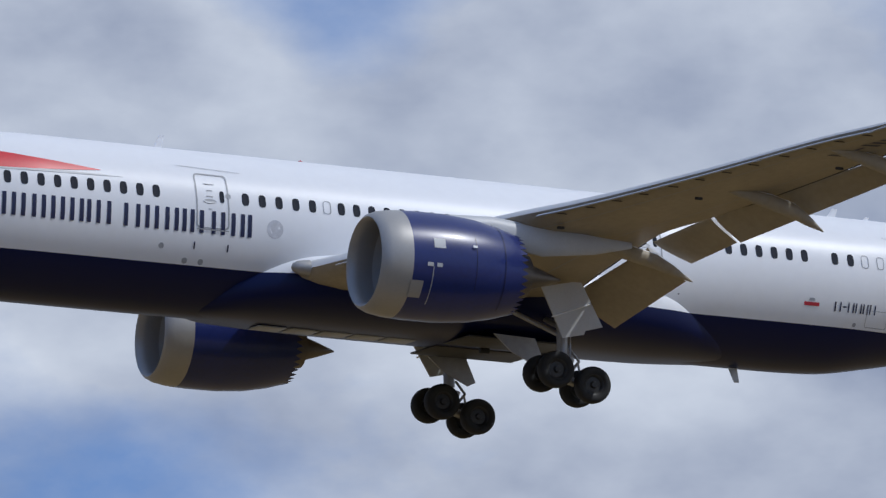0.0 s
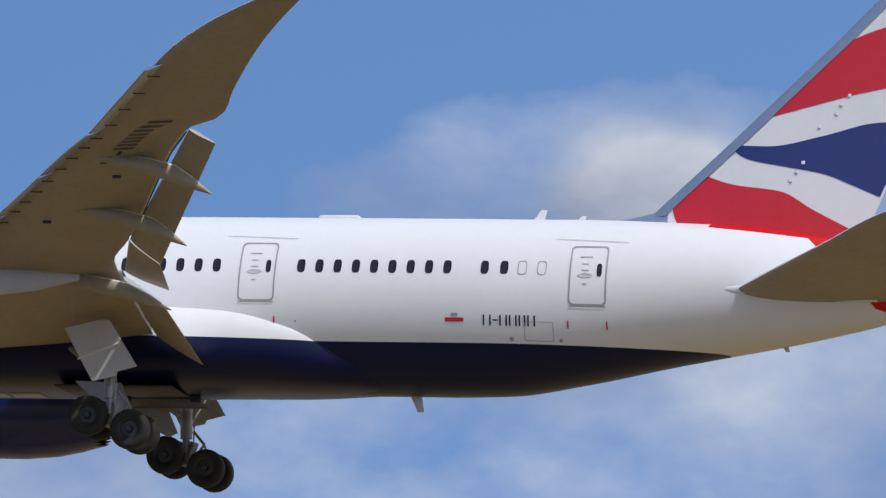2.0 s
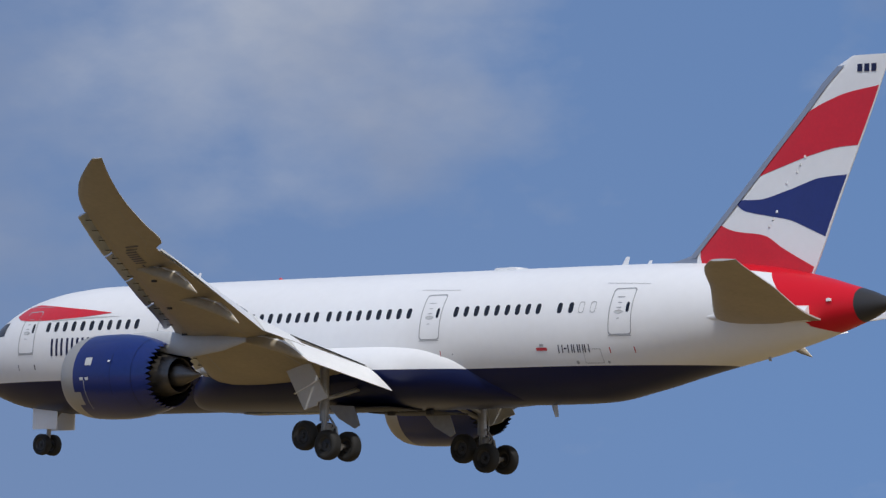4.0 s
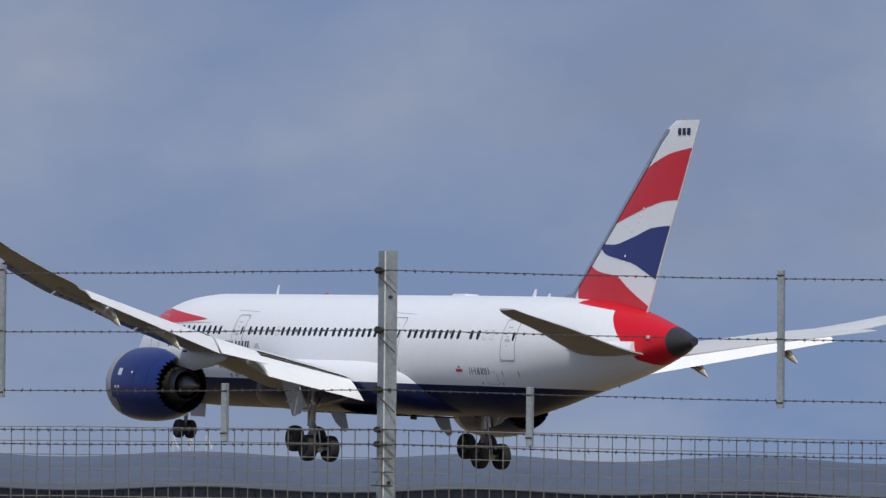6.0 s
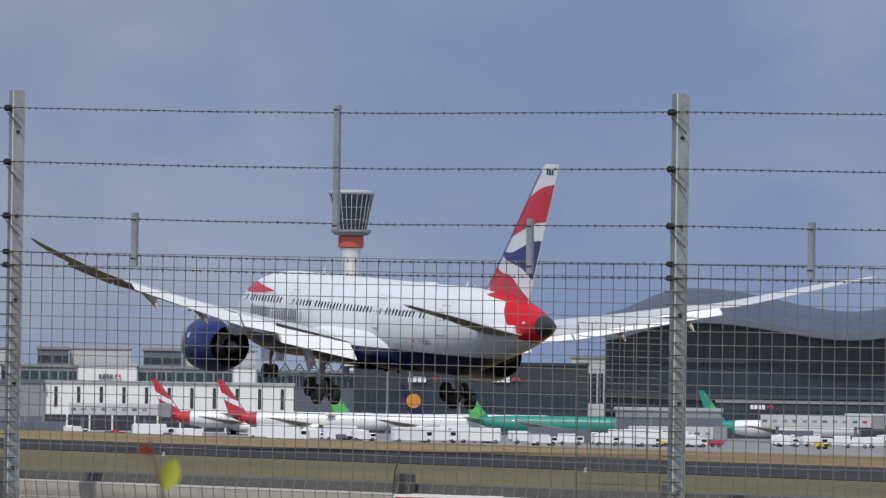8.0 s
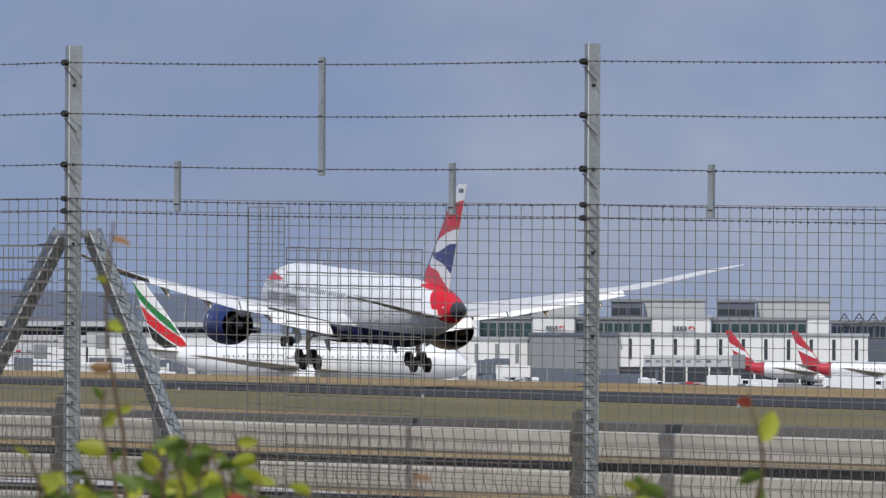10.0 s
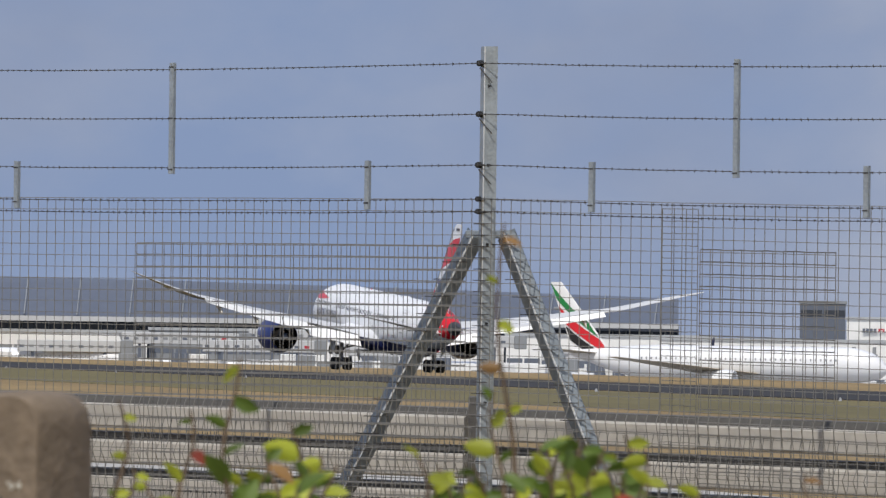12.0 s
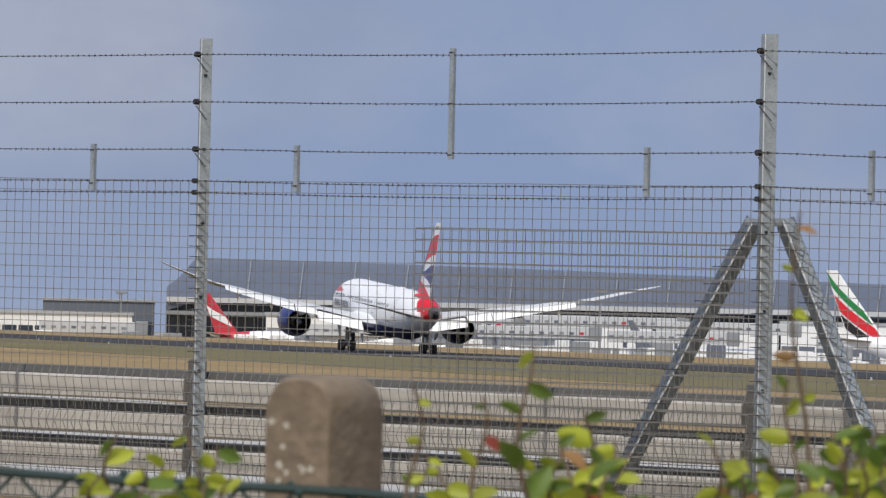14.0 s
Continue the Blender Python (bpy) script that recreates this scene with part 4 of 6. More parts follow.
    for i in range(13):
        z = 3.1 + 7.8 * i / 12
        a, te, _, th = table(FIN, z)
        le.append([(a - 26 - 0.02 + x, y * (fin_half(a + x, z) + 0.022), z) for x, y in ((0.52, 1), (0.3, 1), (0.14, 1), (0.05, 1), (0, 0), (0.05, -1), (0.14, -1), (0.3, -1), (0.52, -1))])
    part("leading_edge", *loft(le, close=False), M["slat"], fin, "bare metal fin leading edge")
    fin_band("lower_red_wave", [(0, 3.7), (0.05, 3.4), (0.11, 3.05), (0.2, 2.65), (0.3, 2.5), (0.6, 2.3), (1, 2.3)], [(0, 4.55), (0.25, 4.15), (0.5, 3.95), (0.72, 3.35), (1, 2.55)], M["red"], fin)
    fin_band("blue_wave", [(0, 5.46), (0.2, 5.0), (0.45, 4.75), (0.65, 4.55), (0.85, 4.15), (1, 3.8)], [(0, 5.5), (0.25, 5.45), (0.5, 5.8), (0.75, 6.25), (1, 6.35)], M["bluefin"], fin)
    fin_band("upper_red_wave", [(0, 6.3), (0.25, 6.75), (0.55, 7.25), (0.8, 7.5), (1, 7.55)], [(0, 8.75), (0.25, 9.35), (0.55, 9.75), (1, 10.0)], M["red"], fin)
    for s in (54.2, 54.56, 54.92):
        for side in (-1, 1):
            y = side * (fin_half(s + 0.12, 10.75) + 0.012)
            part("tail_code_bar", *box(s - 26, s + 0.27 - 26, y - 0.004, y + 0.004, 10.6, 10.92), M["navy"], fin)
    # rows of small white fittings on the fin
    for s, z in ((51.46, 7.1), (51.2, 6.8), (51.05, 6.5), (50.5, 6.05), (50.0, 4.85), (49.8, 4.55), (49.6, 4.25)):
        for side in (-1, 1):
            y = side * (fin_half(s, z) * (1.0 if side > 0 else 0.9) + 0.02)
            part("fin_fitting", *box(s - 26, s + 0.12 - 26, y - 0.02, y + 0.02, z, z + 0.12, 0.015), M["white"], fin)
    # blades and lights on the hull
    def blade(s, z, h, c, up, name="antenna"):
        rg = [[(s - 26 + c * 0.5 * u + c * (x - 0.5) * (1 - 0.45 * u), 0.04 * (1 - 0.5 * u) * hh, z + up * h * u) for x, hh in FOIL] for u in (0, 0.5, 1)]
        part(name, *loft(rg), M["white" if up > 0 else "grey"], craft)
    blade(41.2, 2.9, 0.42, 0.4, 1)
    blade(42.6, 2.86, 0.26, 0.3, 1)
    blade(14.5, 2.95, 0.5, 0.35, 1)
    blade(37.3, -2.9, 0.6, 0.4, -1)
    blade(49.6, -1.05, 0.3, 0.25, -1)
    part("antenna_dome", *box(33.8 - 26, 35.2 - 26, -0.4, 0.4, 2.9, 3.05, 0.05), M["white"], craft)
    part("beacon", *lathe([(2.95, 0.09), (3.03, 0.08), (3.07, 0.01)], 12, "z", (20.0 - 26, 0, 0)), M["red"], craft)
    for k in (27.2, 29.6):
        part("drain_mast", *box(k - 26, k + 0.35 - 26, -0.1, 0.1, -3.28, -3.06, 0.02), M["dark"], craft)
    part("tail_light", *box(53.6 - 26, 53.85 - 26, -1.05, -0.95, 0.98, 1.12, 0.02), M["white"], craft)
    # nose gear
    nl = part("nose_gear_leg", *merge(rod((4.9 - 26, 0, -2.2), (4.65 - 26, 0, -4.35), 0.11, 12), rod((4.7 - 26, 0, -3.4), (6.0 - 26, 0, -2.4), 0.06, 8), rod((4.65 - 26, -0.4, -4.3), (4.65 - 26, 0.4, -4.3), 0.07, 8)), M["gear"], craft, "grey steel nose undercarriage leg")
    for y in (-0.33, 0.33):
        wheel(nl, 4.65 - 26, y, -4.3, 0.5, 0.36)
    for y in (-0.55, 0.55):
        part("nose_gear_door", *box(4.2 - 26, 5.9 - 26, y - 0.025, y + 0.025, -3.6, -2.6, 0.01), M["white"], nl)
    return craft


mat_crest = mat("faded_crest", (0.55, 0.56, 0.6), 0.5, vary=0.25, scale=6.0)
AIRLINER = airliner()
BOGIES = [bogie(s, AIRLINER) for s in (-1, 1)]


# ---- ground ----
LEVEL = -0.86


def ground_height(x, y):
    """Level at the runway, a bank under the camera and the fence, and a gentle fall to the aprons beyond."""
    r = math.hypot(x + 14, y - 3)
    bank = max(0.0, min(1.0, (62 - r) / 26))
    bank = bank * bank * (3 - 2 * bank) * 1.25
    fall = max(0.0, min(1.0, (y - 215) / 130))
    return LEVEL + bank * (1.0 - LEVEL / 1.25) - 6.8 * fall


def ground_sheet():
    xs = [-6000, -3000, -1800, -1200, -900, -600, -400, -250, -150, -110] + list(range(-80, 60, 5)) + [80, 150, 300, 600, 1500, 4000]
    ys = [-4000, -1200, -500, -200, -100] + list(range(-60, 75, 5)) + [90, 120, 150, 200, 215, 230, 245, 260, 280, 300, 320, 345, 400, 700, 1500, 3000, 6000]
    v = [(x, y, ground_height(x, y) - (0.0 if abs(x) < 3500 else 3.0)) for x in xs for y in ys]
    n = len(ys)
    f = [(i * n + j, (i + 1) * n + j, (i + 1) * n + j + 1, i * n + j + 1) for i in range(len(xs) - 1) for j in range(n - 1)]
    return tagged(part("ground", v, f, M["grass"]), "dry yellowish grass of the airfield", "ground", kind="structure")


ground_sheet()


def strip(name, x0, x1, y0, y1, z, material, label, cat):
    v, f = box(x0, x1, y0, y1, z - 0.5, z)
    return tagged(part(name, v, f, material, smooth=False), label, cat, kind="structure")


strip("taxiway", -1500, 300, 42.3, 50, LEVEL + 0.02, M["taxi"], "pale concrete service road along the airfield", "pavement")
strip("taxiway", -1500, 300, 24, 42, LEVEL + 0.02, M["taxi"], "pale concrete taxiway slabs", "pavement")
strip("green_verge", -2500, 700, 106, 143, LEVEL + 0.03, M["green"], "green mown grass beside the runway", "grass")
strip("runway", -2800, 900, 145, 175, LEVEL + 0.06, M["tarmac"], "dark asphalt runway", "road")
strip("apron", -4000, 1500, 350, 1900, -7.6, M["apron"], "grey concrete apron in front of the terminals", "pavement")
for k in range(14):
    lamp = part("edge_light", *merge(lathe([(0.0, 0.12), (0.08, 0.12), (0.14, 0.09), (0.26, 0.08), (0.28, 0.02)], 10, "z", (0, 0, 0))), M["line"])
    lamp.location = (-120 - 60 * k, 141.0, LEVEL)
    tagged(lamp, "small grey runway edge light on a stalk", "runway light", "runway edge lights")

# ---- perimeter fence ----
NX, NY = 0.62, -0.785
POSTS = [(50.6, 1.06), (57.43, 1.115), (64.02, 1.135), (69.97, 1.18), (74.62, 1.228), (79.67, 1.245), (84.7, 1.28), (89.7, 1.31)]


def fence_point(az):
    a = radians(az)
    r = 22.77 / (0.62 * math.sin(a) + 0.785 * math.cos(a))
    return Vector((-math.sin(a) * r, math.cos(a) * r, 0))


ALONG = Vector((-0.785, -0.62, 0))
BEHIND = Vector((-0.62, 0.785, 0))
GAP = 0.225


def local(ob, at, fwd=-ALONG):
    ob.matrix_basis = Matrix.Translation(at) @ fwd.to_track_quat("X", "Z").to_matrix().to_4x4()
    return ob


def fence_post(at, top, braced):
    """An angle-section steel post: two flanges, bolts and black wire clamps."""
    base = thing("fence_post", "galvanised steel angle fence post with " + ("two raking braces" if braced else "black wire clamps"), "fence post", None, "perimeter fence posts")
    local(base, at)
    gz = ground_height(at.x, at.y) - 0.05
    h = 3.0 + top + 0.075
    slim = 0.92 if braced else 0.76
    lean = [(x * slim, y) for x, y in ((-0.044, -0.026), (0.003, -0.056), (0.010, -0.056), (0.056, -0.024), (0.052, -0.019), (0.006, -0.049), (-0.040, -0.020))]
    part("upright", *loft([[(x, y, z) for x, y in lean] for z in (gz, h)]), M["galv"], base, smooth=False)
    # a narrow paler strip down the corner
    part("corner_edge", *box(0.0025, 0.0075, -0.0575, -0.0545, gz, h), M["pale_edge"], base, "bright worn corner of the angle steel", smooth=False)
    for k in range(3):
        z = 3.0 + top - GAP * k
        part("clamp", *merge(rod((-0.022, -0.066, z), (-0.022, -0.032, z), 0.014, 10), box(-0.036, 0.004, -0.066, -0.0582, z - 0.006, z + 0.006, 0.002)), M["clamp"], base, "black plastic wire clamp")
        part("tie_wire", *rod((-0.02, -0.06, z - 0.02), (0.048, -0.06, z - 0.085), 0.003, 5), M["barb"], base)
    for z in (3.0 + top - 0.6, 3.0 + top - 0.655):
        part("clamp", *rod((-0.022, -0.066, z), (-0.022, -0.032, z), 0.012, 8), M["clamp"], base)
    for k in range(40):
        z = 3.0 + top - 0.66 - 0.05 * k
        if z > gz:
            part("mesh_clip", *box(-0.04, 0.04, -0.064, -0.056, z - 0.0018, z + 0.0018), M["barb"], base)
    for k in range(5):
        z = 3.0 + top - 0.1 - 0.35 * k
        part("bolt", *rod((0.022, -0.05, z), (0.022, -0.036, z), 0.007, 6), M["clamp"], base)
    if braced:
        for sgn, slope in ((-1, 0.62), (1, 0.50)):
            a = Vector((sgn * 0.085, 0.0, 3.0 + top - 0.755))
            b = a + Vector((sgn * slope, 0, -1.0)) * 2.0
            d = (b - a).normalized()
            n = Vector((d.z, 0, -d.x))
            y = Vector((0, 1, 0))
            if n.x < 0:
                n = -n
            r = [[p + n * 0.058 * i + y * j for i, j in ((-1, 0.02), (0.25, -0.03), (0.4, -0.03), (1, 0.0), (0.95, 0.008), (0.32, -0.022), (-0.95, 0.027))] for p in (a, b)]
            part("brace", *loft(r), M["brace"], base, "galvanised angle-section brace", smooth=False)
            r = [[p + n * 0.058 * i + y * j for i, j in ((0.25, -0.032), (0.4, -0.032), (0.4, -0.029), (0.25, -0.029))] for p in (a, b)]
            part("brace_edge", *loft(r), M["pale_edge"], base, smooth=False)
            # thin dark rungs across the brace, as the mesh crosses it
            for k in range(26):
                p = a + (b - a) * ((k + 0.6) / 26)
                part("brace_tie", *box(p.x - 0.066, p.x + 0.066, -0.04, -0.034, p.z - 0.002, p.z + 0.002), M["barb"], base, smooth=False)
            part("brace_plate", *box(min(sgn * 0.03, sgn * 0.12), max(sgn * 0.03, sgn * 0.12), -0.02, 0.02, a.z - 0.018, a.z + 0.018, 0.004), M["galv"], base)
    return base


def barbed_wire(pts, name="barbed_wire"):
    """Two strands twisted about one another with short barbs."""
    pieces = []
    rnd = random.Random(int(pts[0].x * 1000))
    for a, b in zip(pts[:-1], pts[1:]):
        n = 12
        ln = (b - a).length
        line = [a.lerp(b, i / n) + Vector((0, 0, -0.012 * math.sin(math.pi * i / n) + rnd.uniform(-0.002, 0.002))) for i in range(n + 1)]
        for p, q in zip(line[:-1], line[1:]):
            pieces.append(rod(p, q, 0.0022, 4))
        k = int(ln / 0.036)
        for i in range(k):
            c = a.lerp(b, (i + 0.5) / k) + Vector((0, 0, -0.012 * math.sin(math.pi * (i + 0.5) / k)))
            t = rnd.uniform(0, 3.14)
            d = Vector((ALONG.x * 0.35, ALONG.y * 0.35, math.cos(t))) * 0.0075 + BEHIND * 0.0075 * math.sin(t)
            pieces.append(rod(c - d, c + d, 0.0016, 3))
            pieces.append(rod(c - ALONG * 0.005, c + ALONG * 0.005, 0.0036, 4))
    return tagged(part(name, *merge(*pieces), M["barb"], smooth=False), "taut strand of rusty barbed wire", "barbed wire", "barbed wire strands")


tops = [fence_point(a) + Vector((0, 0, 3.0 + t)) for a, t in POSTS]
for k in range(3):
    barbed_wire([p - Vector((0, 0, GAP * k)) - BEHIND * 0.07 for p in tops])
for k, (a, t) in enumerate(POSTS):
    fence_post(fence_point(a), t, k == 4)


def mesh_panel(p, q, drop, z_low, name, label, pitch=0.053, fold=(), x_from=0.0, x_to=1.0, lift=0.06, thick=1.0, cross=1.0):
    """Welded wire mesh from post to post: uprights and cross wires, pressed into folds low down."""
    pieces = []
    ln = (q - p).length
    rnd = random.Random(int(p.x * 977) + int(drop * 100))
    nx = int(ln * (x_to - x_from) / pitch)
    rows = int(((p.z + q.z) / 2 - drop - z_low) / pitch)

    def at(u, j):
        b = p.lerp(q, x_from + (x_to - x_from) * u)
        z = b.z - drop - j * pitch
        off = lift
        for f0, amp in fold:
            off += amp * max(0.0, 1 - abs(b.z - z - f0) / 0.055)
        return Vector((b.x, b.y, z)) - BEHIND * off

    levels = list(range(0, rows + 1))
    bend = [j for j in levels if j % 4 == 0 or any(abs((drop + j * pitch) - f0) < 0.11 for f0, _ in fold)]
    if bend[-1] != levels[-1]:
        bend.append(levels[-1])
    for i in range(nx + 1):
        u = i / nx
        jig = Vector((rnd.uniform(-0.002, 0.002), 0, 0))
        for a, b in zip(bend[:-1], bend[1:]):
            pieces.append(rod(at(u, a) + jig, at(u, b) + jig, 0.0018 * thick, 4))
    for j in levels:
        pts = [at(i / 10, j) + Vector((0, 0, rnd.uniform(-0.0015, 0.0015))) for i in range(11)]
        for a, b in zip(pts[:-1], pts[1:]):
            pieces.append(rod(a, b, 0.0018 * thick * cross, 4))
    return tagged(part(name, *merge(*pieces), M["wire"], smooth=False), label, "wire mesh", "fence mesh panels", "stuff")


for k in range(len(POSTS) - 1):
    mesh_panel(tops[k], tops[k + 1], 0.60, 1.75, "fence_mesh", "welded steel mesh panel of the perimeter fence", fold=((1.57, 0.035), (1.77, 0.035), (1.97, 0.035), (2.17, 0.035)), thick=1.12)
    for dz in (1.69, 1.93):
        barbed_wire([tops[k] - Vector((0, 0, dz)) - BEHIND * 0.05, tops[k + 1] - Vector((0, 0, dz)) - BEHIND * 0.05], "tension_wire")
    barbed_wire([tops[k] - Vector((0, 0, 0.6)) - BEHIND * 0.065, tops[k + 1] - Vector((0, 0, 0.6)) - BEHIND * 0.065], "tension_wire")
    barbed_wire([tops[k] - Vector((0, 0, 0.655)) - BEHIND * 0.065, tops[k + 1] - Vector((0, 0, 0.655)) - BEHIND * 0.065], "tension_wire")
# doubled pieces of mesh, tied on behind the panels
LAYER = "second layer of mesh tied over the fence panel"
mesh_panel(tops[3], tops[4], 0.627, 1.9, "mesh_patch", LAYER, 0.0531, (), 0.575, 0.645, 0.035, 1.15)
mesh_panel(tops[3], tops[4], 0.80, 1.9, "mesh_patch", LAYER, 0.0531, (), 0.312, 0.572, 0.03, 1.2, 1.6)
for k in (2, 3, 4, 5, 6):
    mesh_panel(tops[k], tops[k + 1], 1.60 + 0.01 * (k % 3), 1.75, "mesh_patch", LAYER, 0.047, ((1.66, 0.02), (1.86, 0.03), (2.06, 0.02)), 0.02, 0.98, 0.02, 1.1, 1.25)
mesh_panel(tops[4], tops[5], 0.806, 1.9, "mesh_patch", LAYER, 0.0531, (), 0.03, 0.60, 0.035, 1.2, 1.6)
mesh_panel(tops[2], tops[3], 0.84, 1.9, "mesh_patch", LAYER, 0.0531, (), 0.02, 0.14, 0.035, 1.15)

# droppers that keep the strands apart
def dropper(az, top, low):
    p = fence_point(az)
    z = 3.0 + np.interp(az, [a for a, _ in POSTS], [t for _, t in POSTS])
    ob = thing("wire_dropper", "", "")
    part("flat_strip", *box(-0.0125, 0.009, -0.082, -0.078, 0, low - top, 0.001), M["galv"], ob, smooth=False)
    part("folded_edge", *box(0.0092, 0.0125, -0.082, -0.062, 0, low - top, 0.001), M["galv"], ob, smooth=False)
    for h in ((0.02, (low - top) / 2, low - top - 0.02) if low - top > 0.3 else (0.03, low - top - 0.03)):
        part("wire_clip", *box(-0.015, 0.012, -0.0845, -0.0822, h - 0.003, h + 0.003, 0.0008), M["barb"], ob, smooth=False)
    local(ob, p + Vector((0, 0, z - low)))
    tagged(ob, "flat galvanised dropper strip holding the wires apart", "fence dropper", "fence droppers")


for a in (53.86, 60.83, 67.04, 72.33, 77.39, 82.2):
    dropper(a, -0.02, 0.49)
for a in (56.1, 58.83, 62.78, 65.30, 68.84, 71.16, 73.62, 75.63, 78.77, 80.59, 83.0):
    dropper(a, 0.43, 0.65)

# vehicle barrier behind the fence


def barrier_point(az, off):
    a = radians(az)
    r = (22.77 + off) / (0.62 * math.sin(a) + 0.785 * math.cos(a))
    return Vector((-math.sin(a) * r, math.cos(a) * r, 0))


RAIL0, RAIL1 = barrier_point(50, 1.06), barrier_point(90, 1.06)
bar = thing("vehicle_barrier", "dark steel vehicle barrier with pale planks between dark level rails", "barrier")
for z0, z1 in ((2.50, 2.80), (2.32, 2.63), (2.145, 2.45)):
    a, b = Vector((RAIL0.x, RAIL0.y, z0)), Vector((RAIL1.x, RAIL1.y, z1))
    r = [[p + BEHIND * y + Vector((0, 0, z)) for y, z in ((-0.03, -0.036), (-0.036, 0), (-0.03, 0.036), (0.03, 0.04), (0.03, -0.04))] for p in (a, b)]
    part("rail", *loft(r), M["rail"], bar, smooth=False)
edges = [50.0, 57.6, 64.1, 66.5, 70.1, 74.74, 79.75, 84.8, 90.0]
for az in edges[1:-1]:
    p = barrier_point(az, 0.93)
    z = 2.62 + 0.0085 * (az - 60)
    post = part("barrier_post", *box(-0.035, 0.035, 0, 0.07, 1.0, z, 0.006), M["rail"], bar)
    post.matrix_basis = Matrix.Translation(p) @ (-ALONG).to_track_quat("X", "Z").to_matrix().to_4x4()
for a0, a1 in zip(edges[:-1], edges[1:]):
    p, q = barrier_point(a0 + 0.07, 0.955), barrier_point(a1 - 0.07, 0.955)
    for d in (0.09, 0.265, 0.44, 0.615):
        zs = [2.50 + 0.0075 * (a - 50) - d for a in (a0, a1)]
        r = [[e + BEHIND * y + Vector((0, 0, z0 + z)) for y, z in ((0, -0.057), (-0.008, -0.047), (-0.008, 0.047), (0, 0.057), (0.05, 0.057), (0.05, -0.057))] for e, z0 in ((p, zs[0]), (q, zs[1]))]
        part("plank", *loft(r), M["plank"], bar, smooth=False)

# warning sign on the mesh
SIGN = fence_point(65.99)
sg = thing("warning_sign", "red warning sign with white lettering wired to the fence", "sign")
sg.matrix_basis = Matrix.Translation(SIGN - BEHIND * 0.085) @ (-ALONG).to_track_quat("X", "Z").to_matrix().to_4x4()
SW, SH, ST = 0.50, 0.62, 3.0 - 0.395
part("panel", *box(-SW / 2, SW / 2, -0.003, 0.003, ST - SH, ST, 0.0015), M["sign_white"], sg, smooth=False)
part("red_field", *box(-SW / 2 + 0.012, SW / 2 - 0.004, -0.0052, -0.0032, ST - SH + 0.01, ST - 0.012, 0.0008), M["sign_red"], sg, smooth=False)


def lettering(body, x, z, size):
    cu = bpy.data.curves.new("sign_text", "FONT")
    cu.body, cu.size, cu.extrude = body, size, 0.0006
    cu.materials.append(M["sign_white"])
    ob = new("sign_text", cu)
    ob.parent = sg
    ob.matrix_basis = Matrix.Translation((x, -0.0058, z)) @ pose(0, 0, 0, 90, 0, 0)
    return ob


for k, (body, z) in enumerate((("Restricted Area", 0.075), ("Unauthorised access prohibited", 0.115), ("The area beyond this point has been", 0.165), ("designated a Restricted Zone under", 0.195), ("section 11A of the Aviation Security", 0.225), ("Act 1982 as amended by the Aviation", 0.255), ("and Maritime Security Act 1990", 0.285))):
    lettering(body, -SW / 2 + 0.03, ST - z, 0.030 if k < 2 else 0.025)
part("hanging_wire", *merge(rod((-0.245, -0.01, ST), (-0.24, -0.01, ST + 0.08), 0.003, 5), rod((-0.24, -0.01, ST + 0.08), (-0.215, -0.01, ST + 0.165), 0.003, 5)), M["barb"], sg)


# ---- far side of the airfield ----
APRON = -7.6


def height_at(el, dist):
    return 3.0 + dist * math.tan(radians(el))


def facing(az, dist, z=APRON):
    """A pose at that bearing: local x runs to the viewer's right, local y away."""
    return Matrix.Translation(bearing(az + 0.064, dist, z)) @ pose(0, 0, 0, 0, 0, az + 0.064)


def building(name, label, az0, az1, dist, el, depth, wall, roof="roof", bands=(), bays=0, mat_w="glass_dark", parapet=0.8, slim=1.0):
    """A block between two bearings: walls, roof with parapet, and window bands divided into bays."""
    mid = (az0 + az1) / 2
    w = dist * radians(az0 - az1)
    h = height_at(el, dist) - APRON
    b = thing(name, label, "building", facing(mid, dist))
    part("wall", *box(-w / 2, w / 2, 0, depth, 0, h), M[wall], b, smooth=False)
    part("roof", *box(-w / 2 - 0.4, w / 2 + 0.4, -0.4, depth + 0.4, h + 0.004, h + parapet), M[roof], b, smooth=False)
    for z0, z1 in bands:
        n = bays or max(1, int(w / 6))
        for i in range(n):
            mid_x, half_x = -w / 2 + w * (i + 0.5) / n, (w / n / 2 - 0.25) * (slim if z0 > 0.3 else 1.0)
            x0, x1 = mid_x - half_x, mid_x + half_x
            win = part("window", *box(x0, x1, -0.12, -0.004, h * z0, h * z1), M[mat_w], b, smooth=False)
    return b


